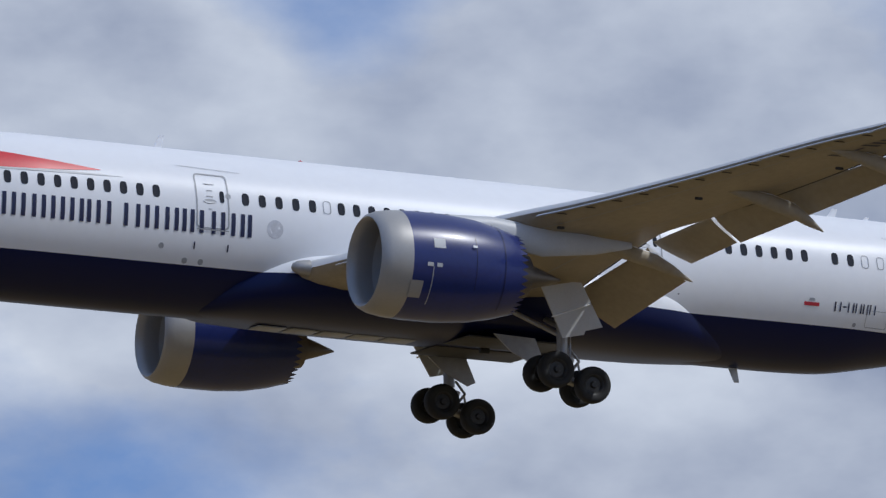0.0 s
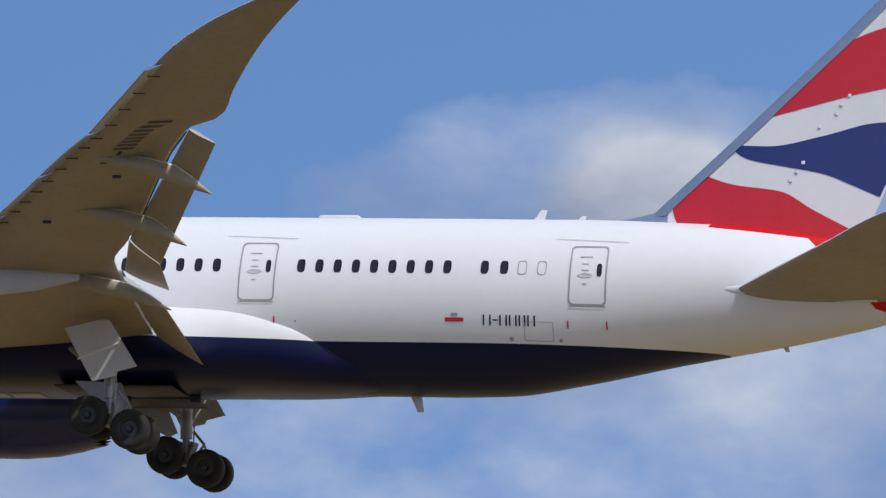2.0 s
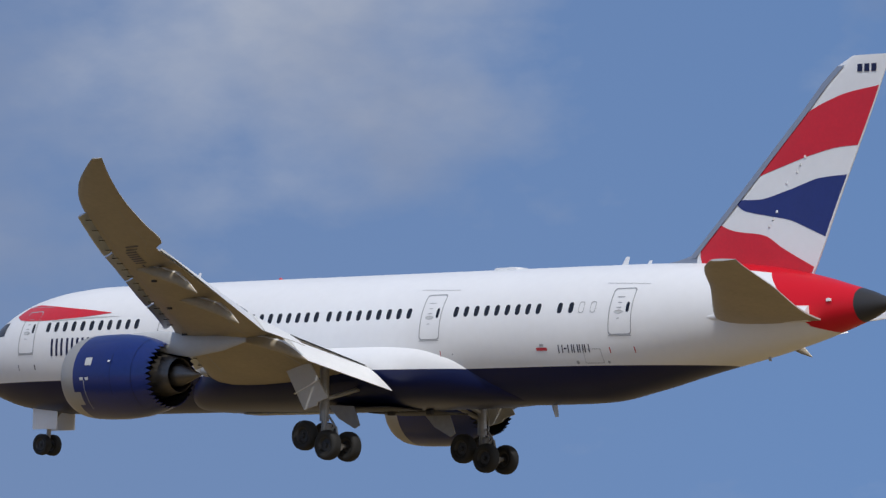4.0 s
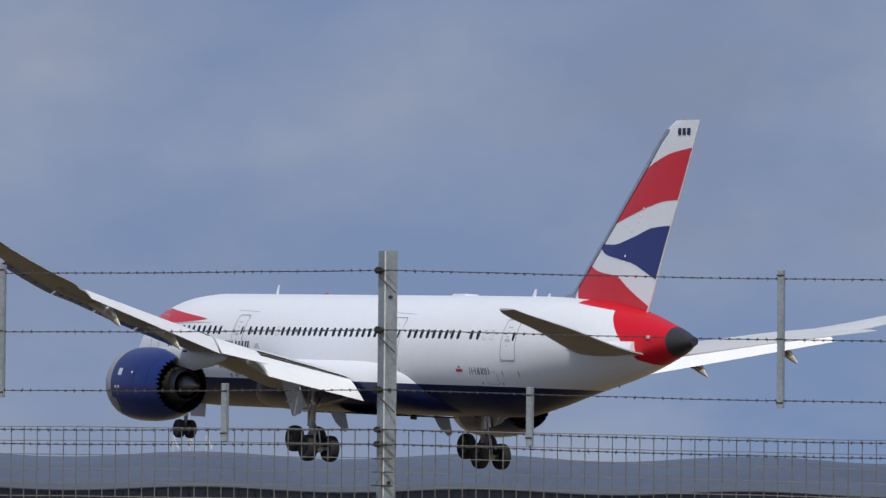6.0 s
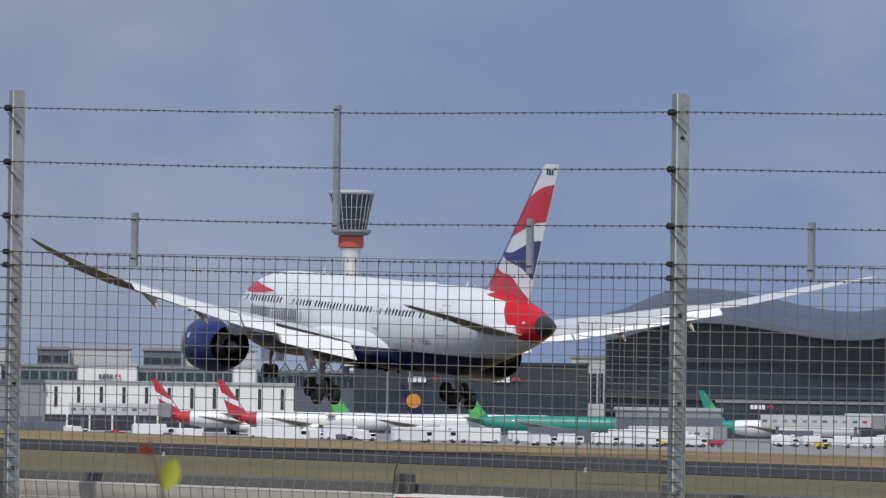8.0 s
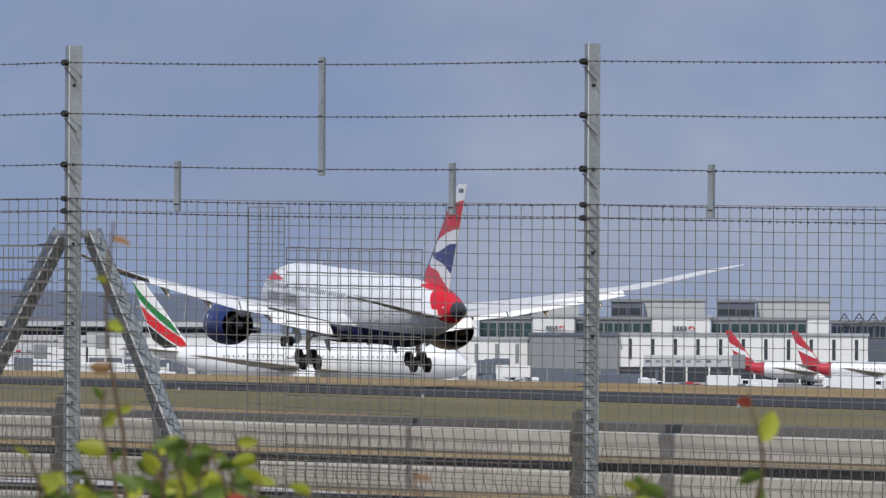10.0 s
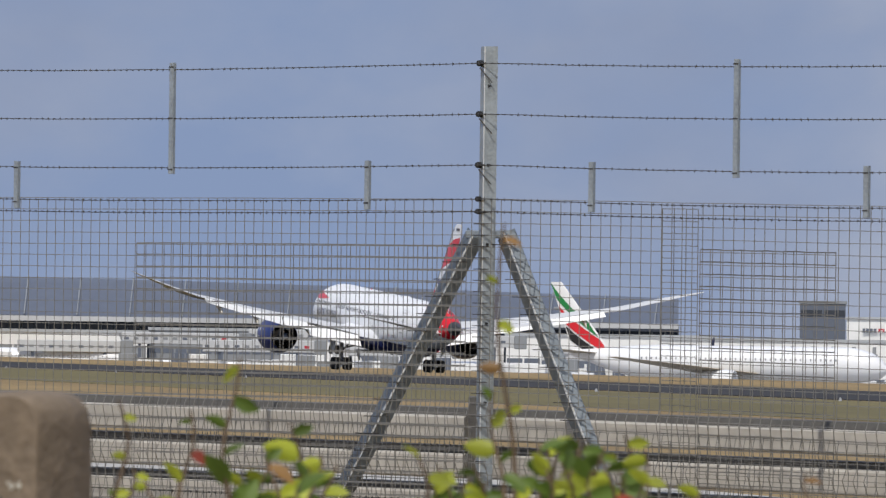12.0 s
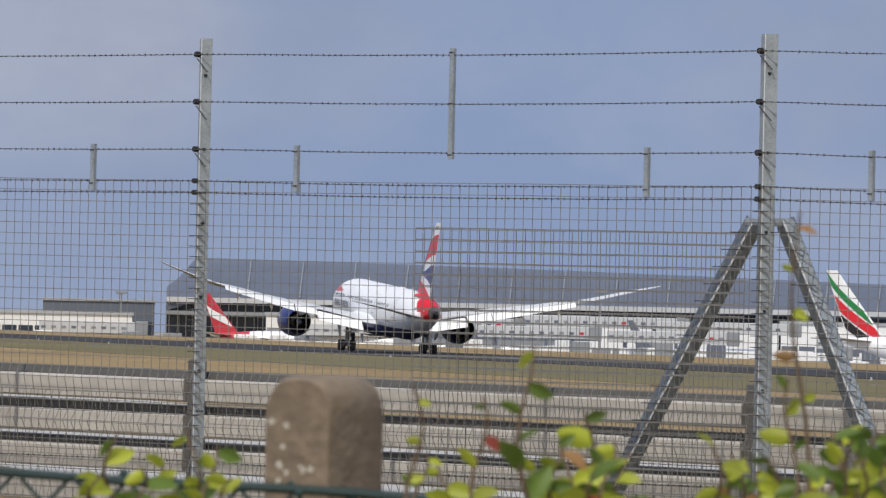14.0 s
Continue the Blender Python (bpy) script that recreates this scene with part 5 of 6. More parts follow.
def jet(label, az, dist, length, body, tail, fin_bits=(), turn=0.0, engines="white", wing="wing"):
    """A parked airliner seen from the side, tail to the viewer's left."""
    L = length
    r = L * 0.052
    j = thing("parked_airliner", label, "airliner", facing(az, dist) @ pose(0, 0, 0, 0, 0, turn), "parked airliners")
    zc = r * 1.75
    prof = [(0.0, 0.08, 0.55), (0.06, 0.3, 0.42), (0.14, 0.62, 0.2), (0.24, 0.92, 0.05), (0.32, 1.0, 0), (0.88, 1.0, 0), (0.94, 0.82, -0.05), (0.98, 0.5, -0.16), (1.0, 0.08, -0.25)]
    rings = []
    for i in range(41):
        u = i / 40
        k, dz = table(prof, u)
        rings.append([(L * u, r * k * math.cos(t), zc + r * dz + r * k * math.sin(t)) for t in (2 * math.pi * q / 20 for q in range(20))])
    fus = part("fuselage", *loft(rings), M[body], j)
    for i in range(int(L * 0.62 / 1.1)):
        x = L * 0.26 + 1.1 * i
        part("cabin_window", *box(x, x + 0.3, -r * 0.985 - 0.02, -r * 0.9, zc + 0.22 * r, zc + 0.33 * r), M["line"], j, smooth=False)
    fh = L * 0.185 if L > 45 else L * 0.19
    fr = []
    for i in range(9):
        u = i / 8
        x0, x1 = L * (0.15 - 0.16 * u) - 0.0, L * (0.03 - 0.075 * u)
        fr.append([(x0 + (x1 - x0) * x, 0.35 * hh, zc + r * 0.5 + (fh + r * 0.4) * u) for x, hh in FOIL])
    fin = part("fin", *loft(fr), M[tail], j)
    if tail in ("teal", "crimson"):
        blend = [[(L * u, 1.03 * q[1], zc + (q[2] - zc) * 1.03) for q in rings[int(40 * u)]] for u in (0.05, 0.1, 0.15, 0.2)]
        part("tail_wrap", *loft(blend, cap=False), M[tail], j)
    for (u0, u1, v0, v1, mm) in fin_bits:
        pts = []
        for side in (-1, 1):
            rg = []
            for i in range(7):
                s = i / 6
                lo, hi = v0 + (v1 - v0) * s, v0 + (v1 - v0) * s + (u1 - u0)
                ring = []
                for v in (max(0.0, min(1.0, lo)), max(0.0, min(1.0, hi))):
                    x0, x1 = L * (0.15 - 0.16 * v), L * (0.03 - 0.075 * v)
                    ring.append((x0 + (x1 - x0) * (0.06 + 0.9 * s), side * 0.24, zc + r * 0.5 + (fh + r * 0.4) * v))
                rg.append(ring)
            part("fin_mark", *loft(rg, close=False), M[mm], fin)
    for side in (-1, 1):
        wr = []
        for i in range(9):
            u = i / 8
            x0, x1 = L * (0.63 - 0.27 * u), L * (0.44 - 0.12 * u)
            wr.append([(x0 + (x1 - x0) * x, side * (r * 0.6 + L * 0.44 * u), zc - r * 0.55 + L * 0.045 * u + 0.6 * (1.2 - u) * hh) for x, hh in FOIL])
        part("wing", *loft(wr), M[wing], j)
        tr = []
        for i in range(5):
            u = i / 4
            x0, x1 = L * (0.12 - 0.09 * u), L * (0.02 - 0.03 * u)
            tr.append([(x0 + (x1 - x0) * x, side * (r * 0.2 + L * 0.15 * u), zc + r * 0.5 + L * 0.012 * u + 0.25 * hh) for x, hh in FOIL])
        part("tailplane", *loft(tr), M[wing], j)
        e = r * 0.55
        part("engine", *lathe([(L * 0.47, e * 0.45), (L * 0.50, e * 0.8), (L * 0.56, e), (L * 0.59, e * 0.9), (L * 0.588, e * 0.75), (L * 0.56, e * 0.7)], 20, "x", (0, side * L * 0.155, zc - r * 0.85)), M[engines], j)
        part("main_gear", *merge(rod((L * 0.46, side * r * 1.1, zc - r * 0.6), (L * 0.46, side * r * 1.1, 0.5), 0.2, 8), *[lathe([(-0.25, 0.3), (-0.25, 0.55), (0.25, 0.55), (0.25, 0.3)], 14, "y", (L * 0.46 + dx, side * r * 1.1 + dy, 0.55)) for dx in (-0.6, 0.6) for dy in (-0.4, 0.4)]), M["tyre"], j)
    part("nose_gear", *merge(rod((L * 0.9, 0, zc - r * 0.8), (L * 0.9, 0, 0.4), 0.12, 8), lathe([(-0.3, 0.2), (-0.3, 0.4), (0.3, 0.4), (0.3, 0.2)], 12, "y", (L * 0.9, 0, 0.42))), M["tyre"], j)
    return j


def control_tower():
    t = thing("control_tower", "slender white control tower with a glazed cab over a red band", "control tower", facing(66.895, 2500))
    D = 2500
    h = lambda el: height_at(el, D) - APRON
    part("shaft", *lathe([(0, 3.3), (h(0.9), 3.0), (h(1.22), 3.4), (h(1.32), 4.2)], 24, "z"), M["tower_white"], t)
    part("stair_slot", *box(-0.55, 0.55, -3.5, -3.0, 8, h(1.2)), M["white"], t, smooth=False)
    for k in range(16):
        part("slot_window", *box(-0.5, 0.5, -3.62, -3.3, 12 + k * 3.0, 12.7 + k * 3.0), M["wall_grey"], t, smooth=False)
    part("red_band", *lathe([(h(1.32), 4.0), (h(1.33), 5.0), (h(1.42), 5.0), (h(1.43), 4.4)], 28, "z"), M["tower_red"], t)
    part("gallery", *lathe([(h(1.43), 4.6), (h(1.44), 6.6), (h(1.465), 7.9), (h(1.485), 7.9), (h(1.485), 5.0)], 32, "z"), M["wall_grey"], t)
    part("green_light_rail", *lathe([(h(1.50), 5.6), (h(1.53), 5.7)], 20, "z"), M["deep_green"], t)
    part("cab_glass", *lathe([(h(1.49), 6.0), (h(1.62), 7.0), (h(1.80), 8.6)], 24, "z"), M["glass_dark"], t)
    for k in range(24):
        a = 2 * math.pi * k / 24
        c, s = math.cos(a), math.sin(a)
        part("mullion", *rod((6.05 * c, 6.05 * s, h(1.49)), (8.65 * c, 8.65 * s, h(1.80)), 0.14, 5), M["wall_light"], t)
    for el, r in ((1.57, 6.65), (1.68, 7.6)):
        part("transom", *lathe([(h(el), r), (h(el) + 0.3, r + 0.06)], 24, "z"), M["wall_grey"], t)
    part("cab_roof", *lathe([(h(1.80), 8.7), (h(1.815), 9.2), (h(1.83), 9.1), (h(1.84), 6.0), (h(1.845), 0.1)], 32, "z"), M["wall_light"], t)
    for x in (-3, 0.5, 2.6):
        part("aerial", *rod((x, 0, h(1.84)), (x, 0, h(1.87)), 0.12, 5), M["wall_grey"], t)


control_tower()


def wave_hall():
    """Terminal with a rolling metal roof over dark glass."""
    az0, az1, D = 64.66, 50.5, 1830
    hall = thing("wave_roof_terminal", "long terminal with rolling grey metal roof over dark glass", "terminal")
    prof = lambda u: 1.0 - 0.16 * math.exp(-((u - 0.16) / 0.05) ** 2) + 0.03 * math.sin(u * 36) - 0.22 * math.exp(-(u / 0.03) ** 2)
    n = 96
    rings, eave = [], []
    for i in range(n + 1):
        u = i / n
        az = az0 + (az1 - az0) * u
        top = prof(u)
        ring = []
        for dd, k in ((0, 0.72), (14, 0.86), (34, 0.96), (60, 1.0), (95, 0.98), (130, 0.9)):
            p = bearing(az, D + dd)
            ring.append((p.x, p.y, height_at(top * k, D + dd * 0.6)))
        ring += [(q[0], q[1], q[2] - 1.5) for q in reversed(ring)]
        rings.append(ring)
    part("roof", *loft(rings), M["wave_roof"], hall, "rolling grey metal roof")
    edge = []
    for i in range(n + 1):
        u = i / n
        p = bearing(az0 + (az1 - az0) * u, D - 0.8)
        z = height_at(prof(u) * 0.72, D)
        edge.append([(p.x, p.y, z - 1.2), (p.x, p.y, z + 0.5), (p.x * 1.001, p.y * 1.001, z + 0.5), (p.x * 1.001, p.y * 1.001, z - 1.2)])
    part("roof_edge", *loft(edge), M["slate"], hall, "grey edge trim of the roof")
    wall = []
    for i in range(n + 1):
        u = i / n
        az = az0 + (az1 - az0) * u
        p, q = bearing(az, D + 8), bearing(az, D + 100)
        z = height_at(prof(u) * 0.72, D) - 0.5
        wall.append([(p.x, p.y, APRON), (p.x, p.y, z), (q.x, q.y, z), (q.x, q.y, APRON)])
    part("glass_wall", *loft(wall), M["glass_dark"], hall, "dark glass front")
    for i in range(0, n + 1):
        u = i / n
        p = bearing(az0 + (az1 - az0) * u, D + 7.4)
        z = height_at(prof(u) * 0.72, D) - 0.5
        part("mullion", *rod((p.x, p.y, APRON), (p.x, p.y, z), 0.12, 4), M["mullion"], hall)
    for el, wd in ((0.34, 0.9), (0.02, 1.2), (-0.12, 0.7)):
        rg = []
        for i in range(n + 1):
            az = az0 + (az1 - az0) * i / n
            p, q = bearing(az, D + 6.6), bearing(az, D + 7.9)
            z = height_at(el, D)
            rg.append([(p.x, p.y, z), (p.x, p.y, z + wd), (q.x, q.y, z + wd), (q.x, q.y, z)])
        part("transom", *loft(rg), M["mullion"], hall)
    for az in (59.35, 59.2, 59.05):
        p = bearing(az, D + 70)
        z = height_at(0.98, D)
        part("roof_truss", *merge(rod((p.x, p.y, z), (p.x, p.y, z + 7), 0.35, 5), rod((p.x, p.y, z + 7), (p.x + 3, p.y, z + 3), 0.2, 4)), M["wall_light"], hall)
    return hall


wave_hall()


def great_hall():
    """Wide hall with a curved slate roof and a glazed end."""
    az0, az1, D = 79.96, 72.9, 1800
    hall = thing("curved_roof_terminal", "wide terminal hall with a curved slate grey metal roof", "terminal")
    n = 60
    rings = []
    for i in range(n + 1):
        u = i / n
        az = az0 + (az1 - az0) * u
        top = 0.545 - 0.13 * u**1.5
        ease = min(1.0, 0.55 + u * 12)
        ring = []
        for dd, k in ((-6, 0.34), (6, 0.62), (24, 0.88), (48, 1.0), (80, 0.95), (120, 0.5)):
            p = bearing(az, D + dd)
            ring.append((p.x, p.y, height_at(top * (k if u > 0.02 else k * 0.9) * ease, D)))
        ring += [(q[0], q[1], q[2] - 1.2) for q in reversed(ring)]
        rings.append(ring)
    part("roof", *loft(rings), M["roof"], hall, "curved slate grey roof")
    for i in range(2, n + 1, 4):
        u = i / n
        az = az0 + (az1 - az0) * u
        top = 0.545 - 0.13 * u**1.5
        pts = []
        for dd, k in ((-6, 0.34), (6, 0.62), (24, 0.88), (48, 1.0)):
            p = bearing(az - 0.05 * k, D + dd - 0.5)
            pts.append(Vector((p.x, p.y, height_at(top * k, D) + 0.25)))
        part("roof_rib", *merge(*[rod(a, b, 0.22, 5) for a, b in zip(pts[:-1], pts[1:])]), M["wall_grey"], hall)
    wall = []
    for i in range(n + 1):
        az = az0 + (az1 - az0) * i / n
        p, q = bearing(az, D + 2), bearing(az, D + 100)
        wall.append([(p.x, p.y, APRON), (p.x, p.y, height_at(0.17, D)), (q.x, q.y, height_at(0.17, D)), (q.x, q.y, APRON)])
    part("glass_wall", *loft(wall), M["glass_dark"], hall, "dark glass wall")
    for el, wd, mm in ((0.13, 1.4, "wall_light"), (0.02, 1.0, "wall_grey")):
        rg = []
        for i in range(n + 1):
            az = az0 + (az1 - az0) * i / n
            p, q = bearing(az, D - 7), bearing(az, D + 2)
            z = height_at(el, D)
            rg.append([(p.x, p.y, z), (p.x, p.y, z + wd), (q.x, q.y, z + wd), (q.x, q.y, z)])
        part("canopy", *loft(rg), M[mm], hall)
    for i in range(n + 1):
        p = bearing(az0 + (az1 - az0) * i / n, D + 1.4)
        part("mullion", *rod((p.x, p.y, APRON), (p.x, p.y, height_at(0.17, D)), 0.2, 4), M["wall_grey"], hall)


great_hall()

building("advert_hall", "near-black flat-roofed building with white sign shapes", 66.85, 64.75, 1800, 0.29, 40, "wall_dark", "wall_dark", ((0.35, 0.62),), 14)
# the long pier: white sign walls between green glass lounges, plant blocks above, a white lower floor with doors on columns
for a, b in ((71.33, 70.88), (70.39, 70.02), (69.32, 68.80), (67.93, 67.74)):
    building("pier_building", "white windowless upper wall of the pier", a, b, 1748, 0.235, 26, "wall_white", "roof_pale")
for a, b, n in ((70.87, 70.40, 6), (70.01, 69.33, 8), (68.79, 67.94, 10)):
    building("pier_lounge", "glazed green lounge floor of the pier", a, b, 1752, 0.215, 24, "wall_grey", "wall_grey", ((0.62, 0.94),), n, "green_glass")
for a, b in ((71.75, 71.34), (70.67, 70.40), (69.69, 69.41), (68.74, 68.40)):
    building("pier_block", "dark grey plant block on the pier roof", a, b, 1800, 0.375, 24, "slate", "wall_grey", ((0.84, 0.92),), 2, "wall_dark")
for a, b in ((70.39, 69.98), (69.40, 68.85), (68.39, 67.73)):
    building("pier_block", "pale grey plant block on the pier roof", a, b, 1805, 0.385, 24, "wall_light", "roof_pale")
building("link_building", "blue grey link with rooftop frames", 67.72, 66.85, 1850, 0.195, 30, "slate", "wall_grey", ((0.74, 0.94),), 16)
building("pier_building", "white lower floor of the pier on dark columns", 69.62, 67.39, 1722, 0.075, 18, "wall_white", "roof_pale", ((0.02, 0.34), (0.5, 0.93)), 11, "wall_dark", slim=0.16)
building("pier_building", "slate grey lower floor of the pier", 70.42, 69.63, 1720, 0.07, 18, "wall_grey", "slate", ((0.02, 0.3),), 5, "slate")
building("pier_building", "white lower floor of the pier with doors", 73.0, 70.44, 1726, 0.03, 18, "wall_white", "roof_pale", ((0.02, 0.3), (0.45, 0.9)), 14, "wall_grey", slim=0.2)
for k in range(6):
    p = thing("roof_frame", "small dark triangular frame on the link roof", "roof frame", facing(67.6 - 0.13 * k, 1848, height_at(0.205, 1850)), "rooftop frames")
    part("frame_bars", *merge(rod((-1.6, 0, 0), (0, 0, 2.4), 0.16, 5), rod((1.6, 0, 0), (0, 0, 2.4), 0.16, 5), rod((-1.0, 0, 1.0), (1.0, 0, 1.0), 0.12, 5)), M["wall_dark"], p)
building("pier_building", "long pale pier with dark doors", 79.0, 77.6, 1740, 0.03, 20, "wall_white", "roof_pale", ((0.1, 0.7),), 7, "wall_grey")
building("pier_building", "grey glazed pier with a window band", 77.58, 76.1, 1745, 0.06, 20, "wall_grey", "roof_pale", ((0.5, 0.62),), 13, "slate")
building("pier_building", "long pale pier with a blank upper wall", 76.08, 74.4, 1740, 0.02, 20, "wall_white", "wall_grey", ((0.12, 0.4),), 9, "wall_grey")
building("pier_building", "pale pier with dark glass under a flat roof", 74.38, 72.5, 1740, 0.05, 20, "wall_white", "roof_pale", ((0.3, 0.5),), 12, "slate")
building("pier_block", "pale rooftop plant block", 64.9, 64.2, 1990, 0.36, 30, "wall_light", "wall_grey", ((0.4, 0.8),), 12)
building("service_block", "grey cargo block with a shutter", 64.5, 63.55, 1540, -0.10, 25, "wall_grey", "roof_pale", ((0.1, 0.8),), 3, "slate")
building("low_terminal", "low grey canopy building", 81.0, 80.0, 1880, 0.12, 40, "slate", "roof_pale", ((0.2, 0.6),), 14)
building("low_terminal", "low dark glass pier", 63.6, 56.0, 1780, -0.02, 20, "wall_dark", "wall_grey", ((0.3, 0.8),), 40)
building("low_terminal", "low pale sheds with doors", 84.0, 80.2, 1700, 0.0, 20, "wall_white", "roof_pale", ((0.15, 0.7),), 26)


def sign_shapes(az, dist, el, s=1.0, mat_a="white"):
    """A company sign reduced to plain bars and a red bow-tie."""
    b = thing("company_sign", "white bars and a red diamond shape of a company sign", "sign", facing(az, dist, height_at(el, dist)), "company signs")
    for k in range(4):
        part("sign_bar", *box((-3.6 + k * 1.35) * s, (-2.55 + k * 1.35) * s, -0.25, 0, -0.75 * s, 0.75 * s), M[mat_a], b, smooth=False)
    part("sign_diamond", [((2.2 + x) * s, y, z * s) for y in (-0.25, 0) for x, z in ((0, -0.7), (0.8, 0), (0, 0.7), (2.2, 0.7), (1.4, 0), (2.2, -0.7))], [(0, 1, 2), (3, 4, 5), (1, 3, 2), (6, 8, 7), (9, 11, 10), (0, 2, 8, 6), (3, 5, 11, 9)], M["crimson"], b, smooth=False)


for a, d, e, s, c in ((66.25, 1799.5, 0.15, 1.0, "white"), (65.5, 1799.5, 0.16, 1.0, "white"), (69.05, 1747.5, 0.14, 0.75, "slate"), (71.1, 1747.5, 0.14, 0.75, "slate"), (70.2, 1747.5, 0.14, 0.62, "slate"), (63.2, 1779.5, -0.055, 0.8, "white"), (61.1, 1779.5, -0.055, 0.8, "white"), (59.0, 1779.5, -0.055, 0.8, "white")):
    sign_shapes(a, d, e, s, c)

jet("white long-haul airliner, tail with green, red and black bands", 73.86, 1340, 72, "white", "white", ((0.0, 0.24, -0.05, 0.42, "red"), (0.0, 0.22, 0.22, 0.78, "deep_green"), (0.0, 0.2, -0.3, 0.18, "fan")), -22)
jet("white airliner with a crimson tail fin", 68.6, 1660, 43, "white", "crimson", ((0.3, 0.5, 0.2, 0.45, "white"),), -10)
jet("white airliner with a crimson tail fin beside its twin", 68.01, 1640, 43, "white", "crimson", ((0.3, 0.5, 0.2, 0.45, "white"),), -8)
jet("teal and white airliner with a green shape on its fin", 67.06, 1640, 42, "white", "teal", ((0.3, 0.75, 0.15, 0.0, "lime"),), -5)
jet("white airliner with navy fin bearing a yellow disc", 66.38, 1690, 42, "white", "navy", (), -6)
for fin_ob in [o for o in bpy.data.objects if o.name.startswith("fin") and o.parent and "yellow disc" in o.parent.get("label", "")]:
    part("fin_disc", *lathe([(-0.55, 0.01), (-0.55, 1.9), (0.55, 1.9), (0.55, 0.01)], 24, "y", (2.0, 0, 42 * 0.052 * 2.25 + 4.4)), M["orange"], fin_ob)
jet("teal and white airliner parked by the dark building", 65.84, 1630, 42, "teal", "teal", ((0.3, 0.75, 0.15, 0.0, "lime"),), -4)
jet("teal-tailed airliner partly behind a grey block", 63.7, 1640, 40, "white", "teal", ((0.3, 0.75, 0.15, 0.0, "lime"),), -8)
jet("white airliner with an orange and white fin", 61.48, 1700, 30, "white", "white", ((0.0, 0.5, 0.1, 0.3, "tower_red"),), -4)
jet("white airliner with a crimson fin by the curved hall", 79.5, 1620, 52, "white", "crimson", ((0.35, 0.6, 0.2, 0.45, "white"),), -10)
jet("white airliner with a small dark red fin mark", 77.8, 1660, 34, "white", "wall_grey", (), -8)
jet("white and slate airliner with a red and navy fin", 72.53, 1440, 37, "slate", "navy", ((0.5, 0.9, 0.1, 0.1, "red"),), -113)
jet("white airliner parked between the jet bridges", 75.7, 1650, 37, "white", "slate", ((0.3, 0.5, 0.3, 0.3, "crimson"),), -6)


def jetty(az, dist, w, el):
    j = thing("jet_bridge", "white enclosed boarding bridge on wheeled legs", "jet bridge", facing(az, dist), "jet bridges")
    h = height_at(el, dist) - APRON
    part("tunnel", *box(-w / 2, w / 2, 0, 3.2, h - 3.0, h, 0.15), M["wall_light"], j)
    part("cab", *box(w / 2 + 0.005, w / 2 + 3.2, -0.5, 3.8, h - 3.4, h + 0.2, 0.2), M["wall_grey"], j)
    for k in range(int(w / 2.5)):
        part("side_panel", *box(-w / 2 + 0.5 + k * 2.5, -w / 2 + 1.7 + k * 2.5, -0.06, -0.004, h - 1.9, h - 1.25), M["slate" if k % 3 == 0 else "crimson" if k % 7 == 3 else "wall_grey"], j, smooth=False)
    for x in (-w * 0.35, w * 0.35):
        part("leg", *merge(box(x - 0.4, x + 0.4, 0.6, 1.4, 0.0, h - 3.0), box(x - 1.2, x + 1.2, 0.3, 2.6, 0.0, 0.9, 0.2)), M["slate"], j)


for a, d, w, e in ((62.7, 1600, 28, -0.12), (61.0, 1590, 26, -0.17), (62.0, 1660, 26, -0.1), (69.0, 1580, 22, -0.1), (71.6, 1580, 24, -0.08), (75.4, 1600, 30, -0.04), (76.6, 1600, 28, -0.02), (78.3, 1610, 26, -0.04), (80.6, 1600, 24, -0.06), (64.0, 1500, 20, -0.24), (59.3, 1600, 26, -0.1), (73.7, 1580, 20, -0.06), (74.9, 1640, 34, 0.05), (76.0, 1660, 40, 0.08), (77.3, 1640, 30, 0.04)):
    jetty(a, d, w, e)


def van(m, body, kind):
    v = thing("apron_vehicle", {"white": "white airport service van on the apron", "orange": "orange airport service truck on the apron", "yellow": "yellow airport tug on the apron", "slate": "dark airport service truck on the apron", "crimson": "red airport truck on the apron"}[body], "service vehicle", m, "apron vehicles")
    L, H = (6.0, 2.6) if kind == 0 else (9.5, 3.6) if kind == 1 else (3.6, 1.7)
    part("body", *box(-L / 2, L / 2 - 1.9, -1.15, 1.15, 0.5, H, 0.12), M[body], v)
    part("cab", *box(L / 2 - 1.88, L / 2, -1.1, 1.1, 0.45, H * 0.78, 0.2), M[body if kind != 1 else "white"], v)
    part("windscreen", *box(L / 2 - 1.5, L / 2 - 0.3, -1.125, -1.10, H * 0.48, H * 0.7), M["glass"], v, smooth=False)
    for x in (-L / 2 + 1.1, L / 2 - 1.1):
        for y in (-1.0, 1.0):
            part("wheel", *lathe([(-0.16, 0.2), (-0.16, 0.45), (0.16, 0.45), (0.16, 0.2)], 14, "y", (x, y, 0.46)), M["tyre"], v)
    return v


def lift_truck(m):
    v = thing("catering_truck", "white high-lift catering truck on the apron", "service vehicle", m, "catering trucks")
    part("body", *box(-4.6, 2.4, -1.25, 1.25, 2.4, 5.2, 0.1), M["wall_white"], v)
    part("cab", *box(2.6, 4.4, -1.15, 1.15, 0.5, 2.5, 0.2), M["white"], v)
    part("scissor_lift", *merge(rod((-4, -0.9, 0.9), (2, -0.9, 2.4), 0.12, 6), rod((-4, -0.9, 2.4), (2, -0.9, 0.9), 0.12, 6), box(-4.6, 2.6, -1.1, 1.1, 0.6, 0.9)), M["slate"], v)
    for x in (-3.2, 3.2):
        for y in (-1.0, 1.0):
            part("wheel", *lathe([(-0.16, 0.2), (-0.16, 0.5), (0.16, 0.5), (0.16, 0.2)], 12, "y", (x, y, 0.5)), M["tyre"], v)
    return v


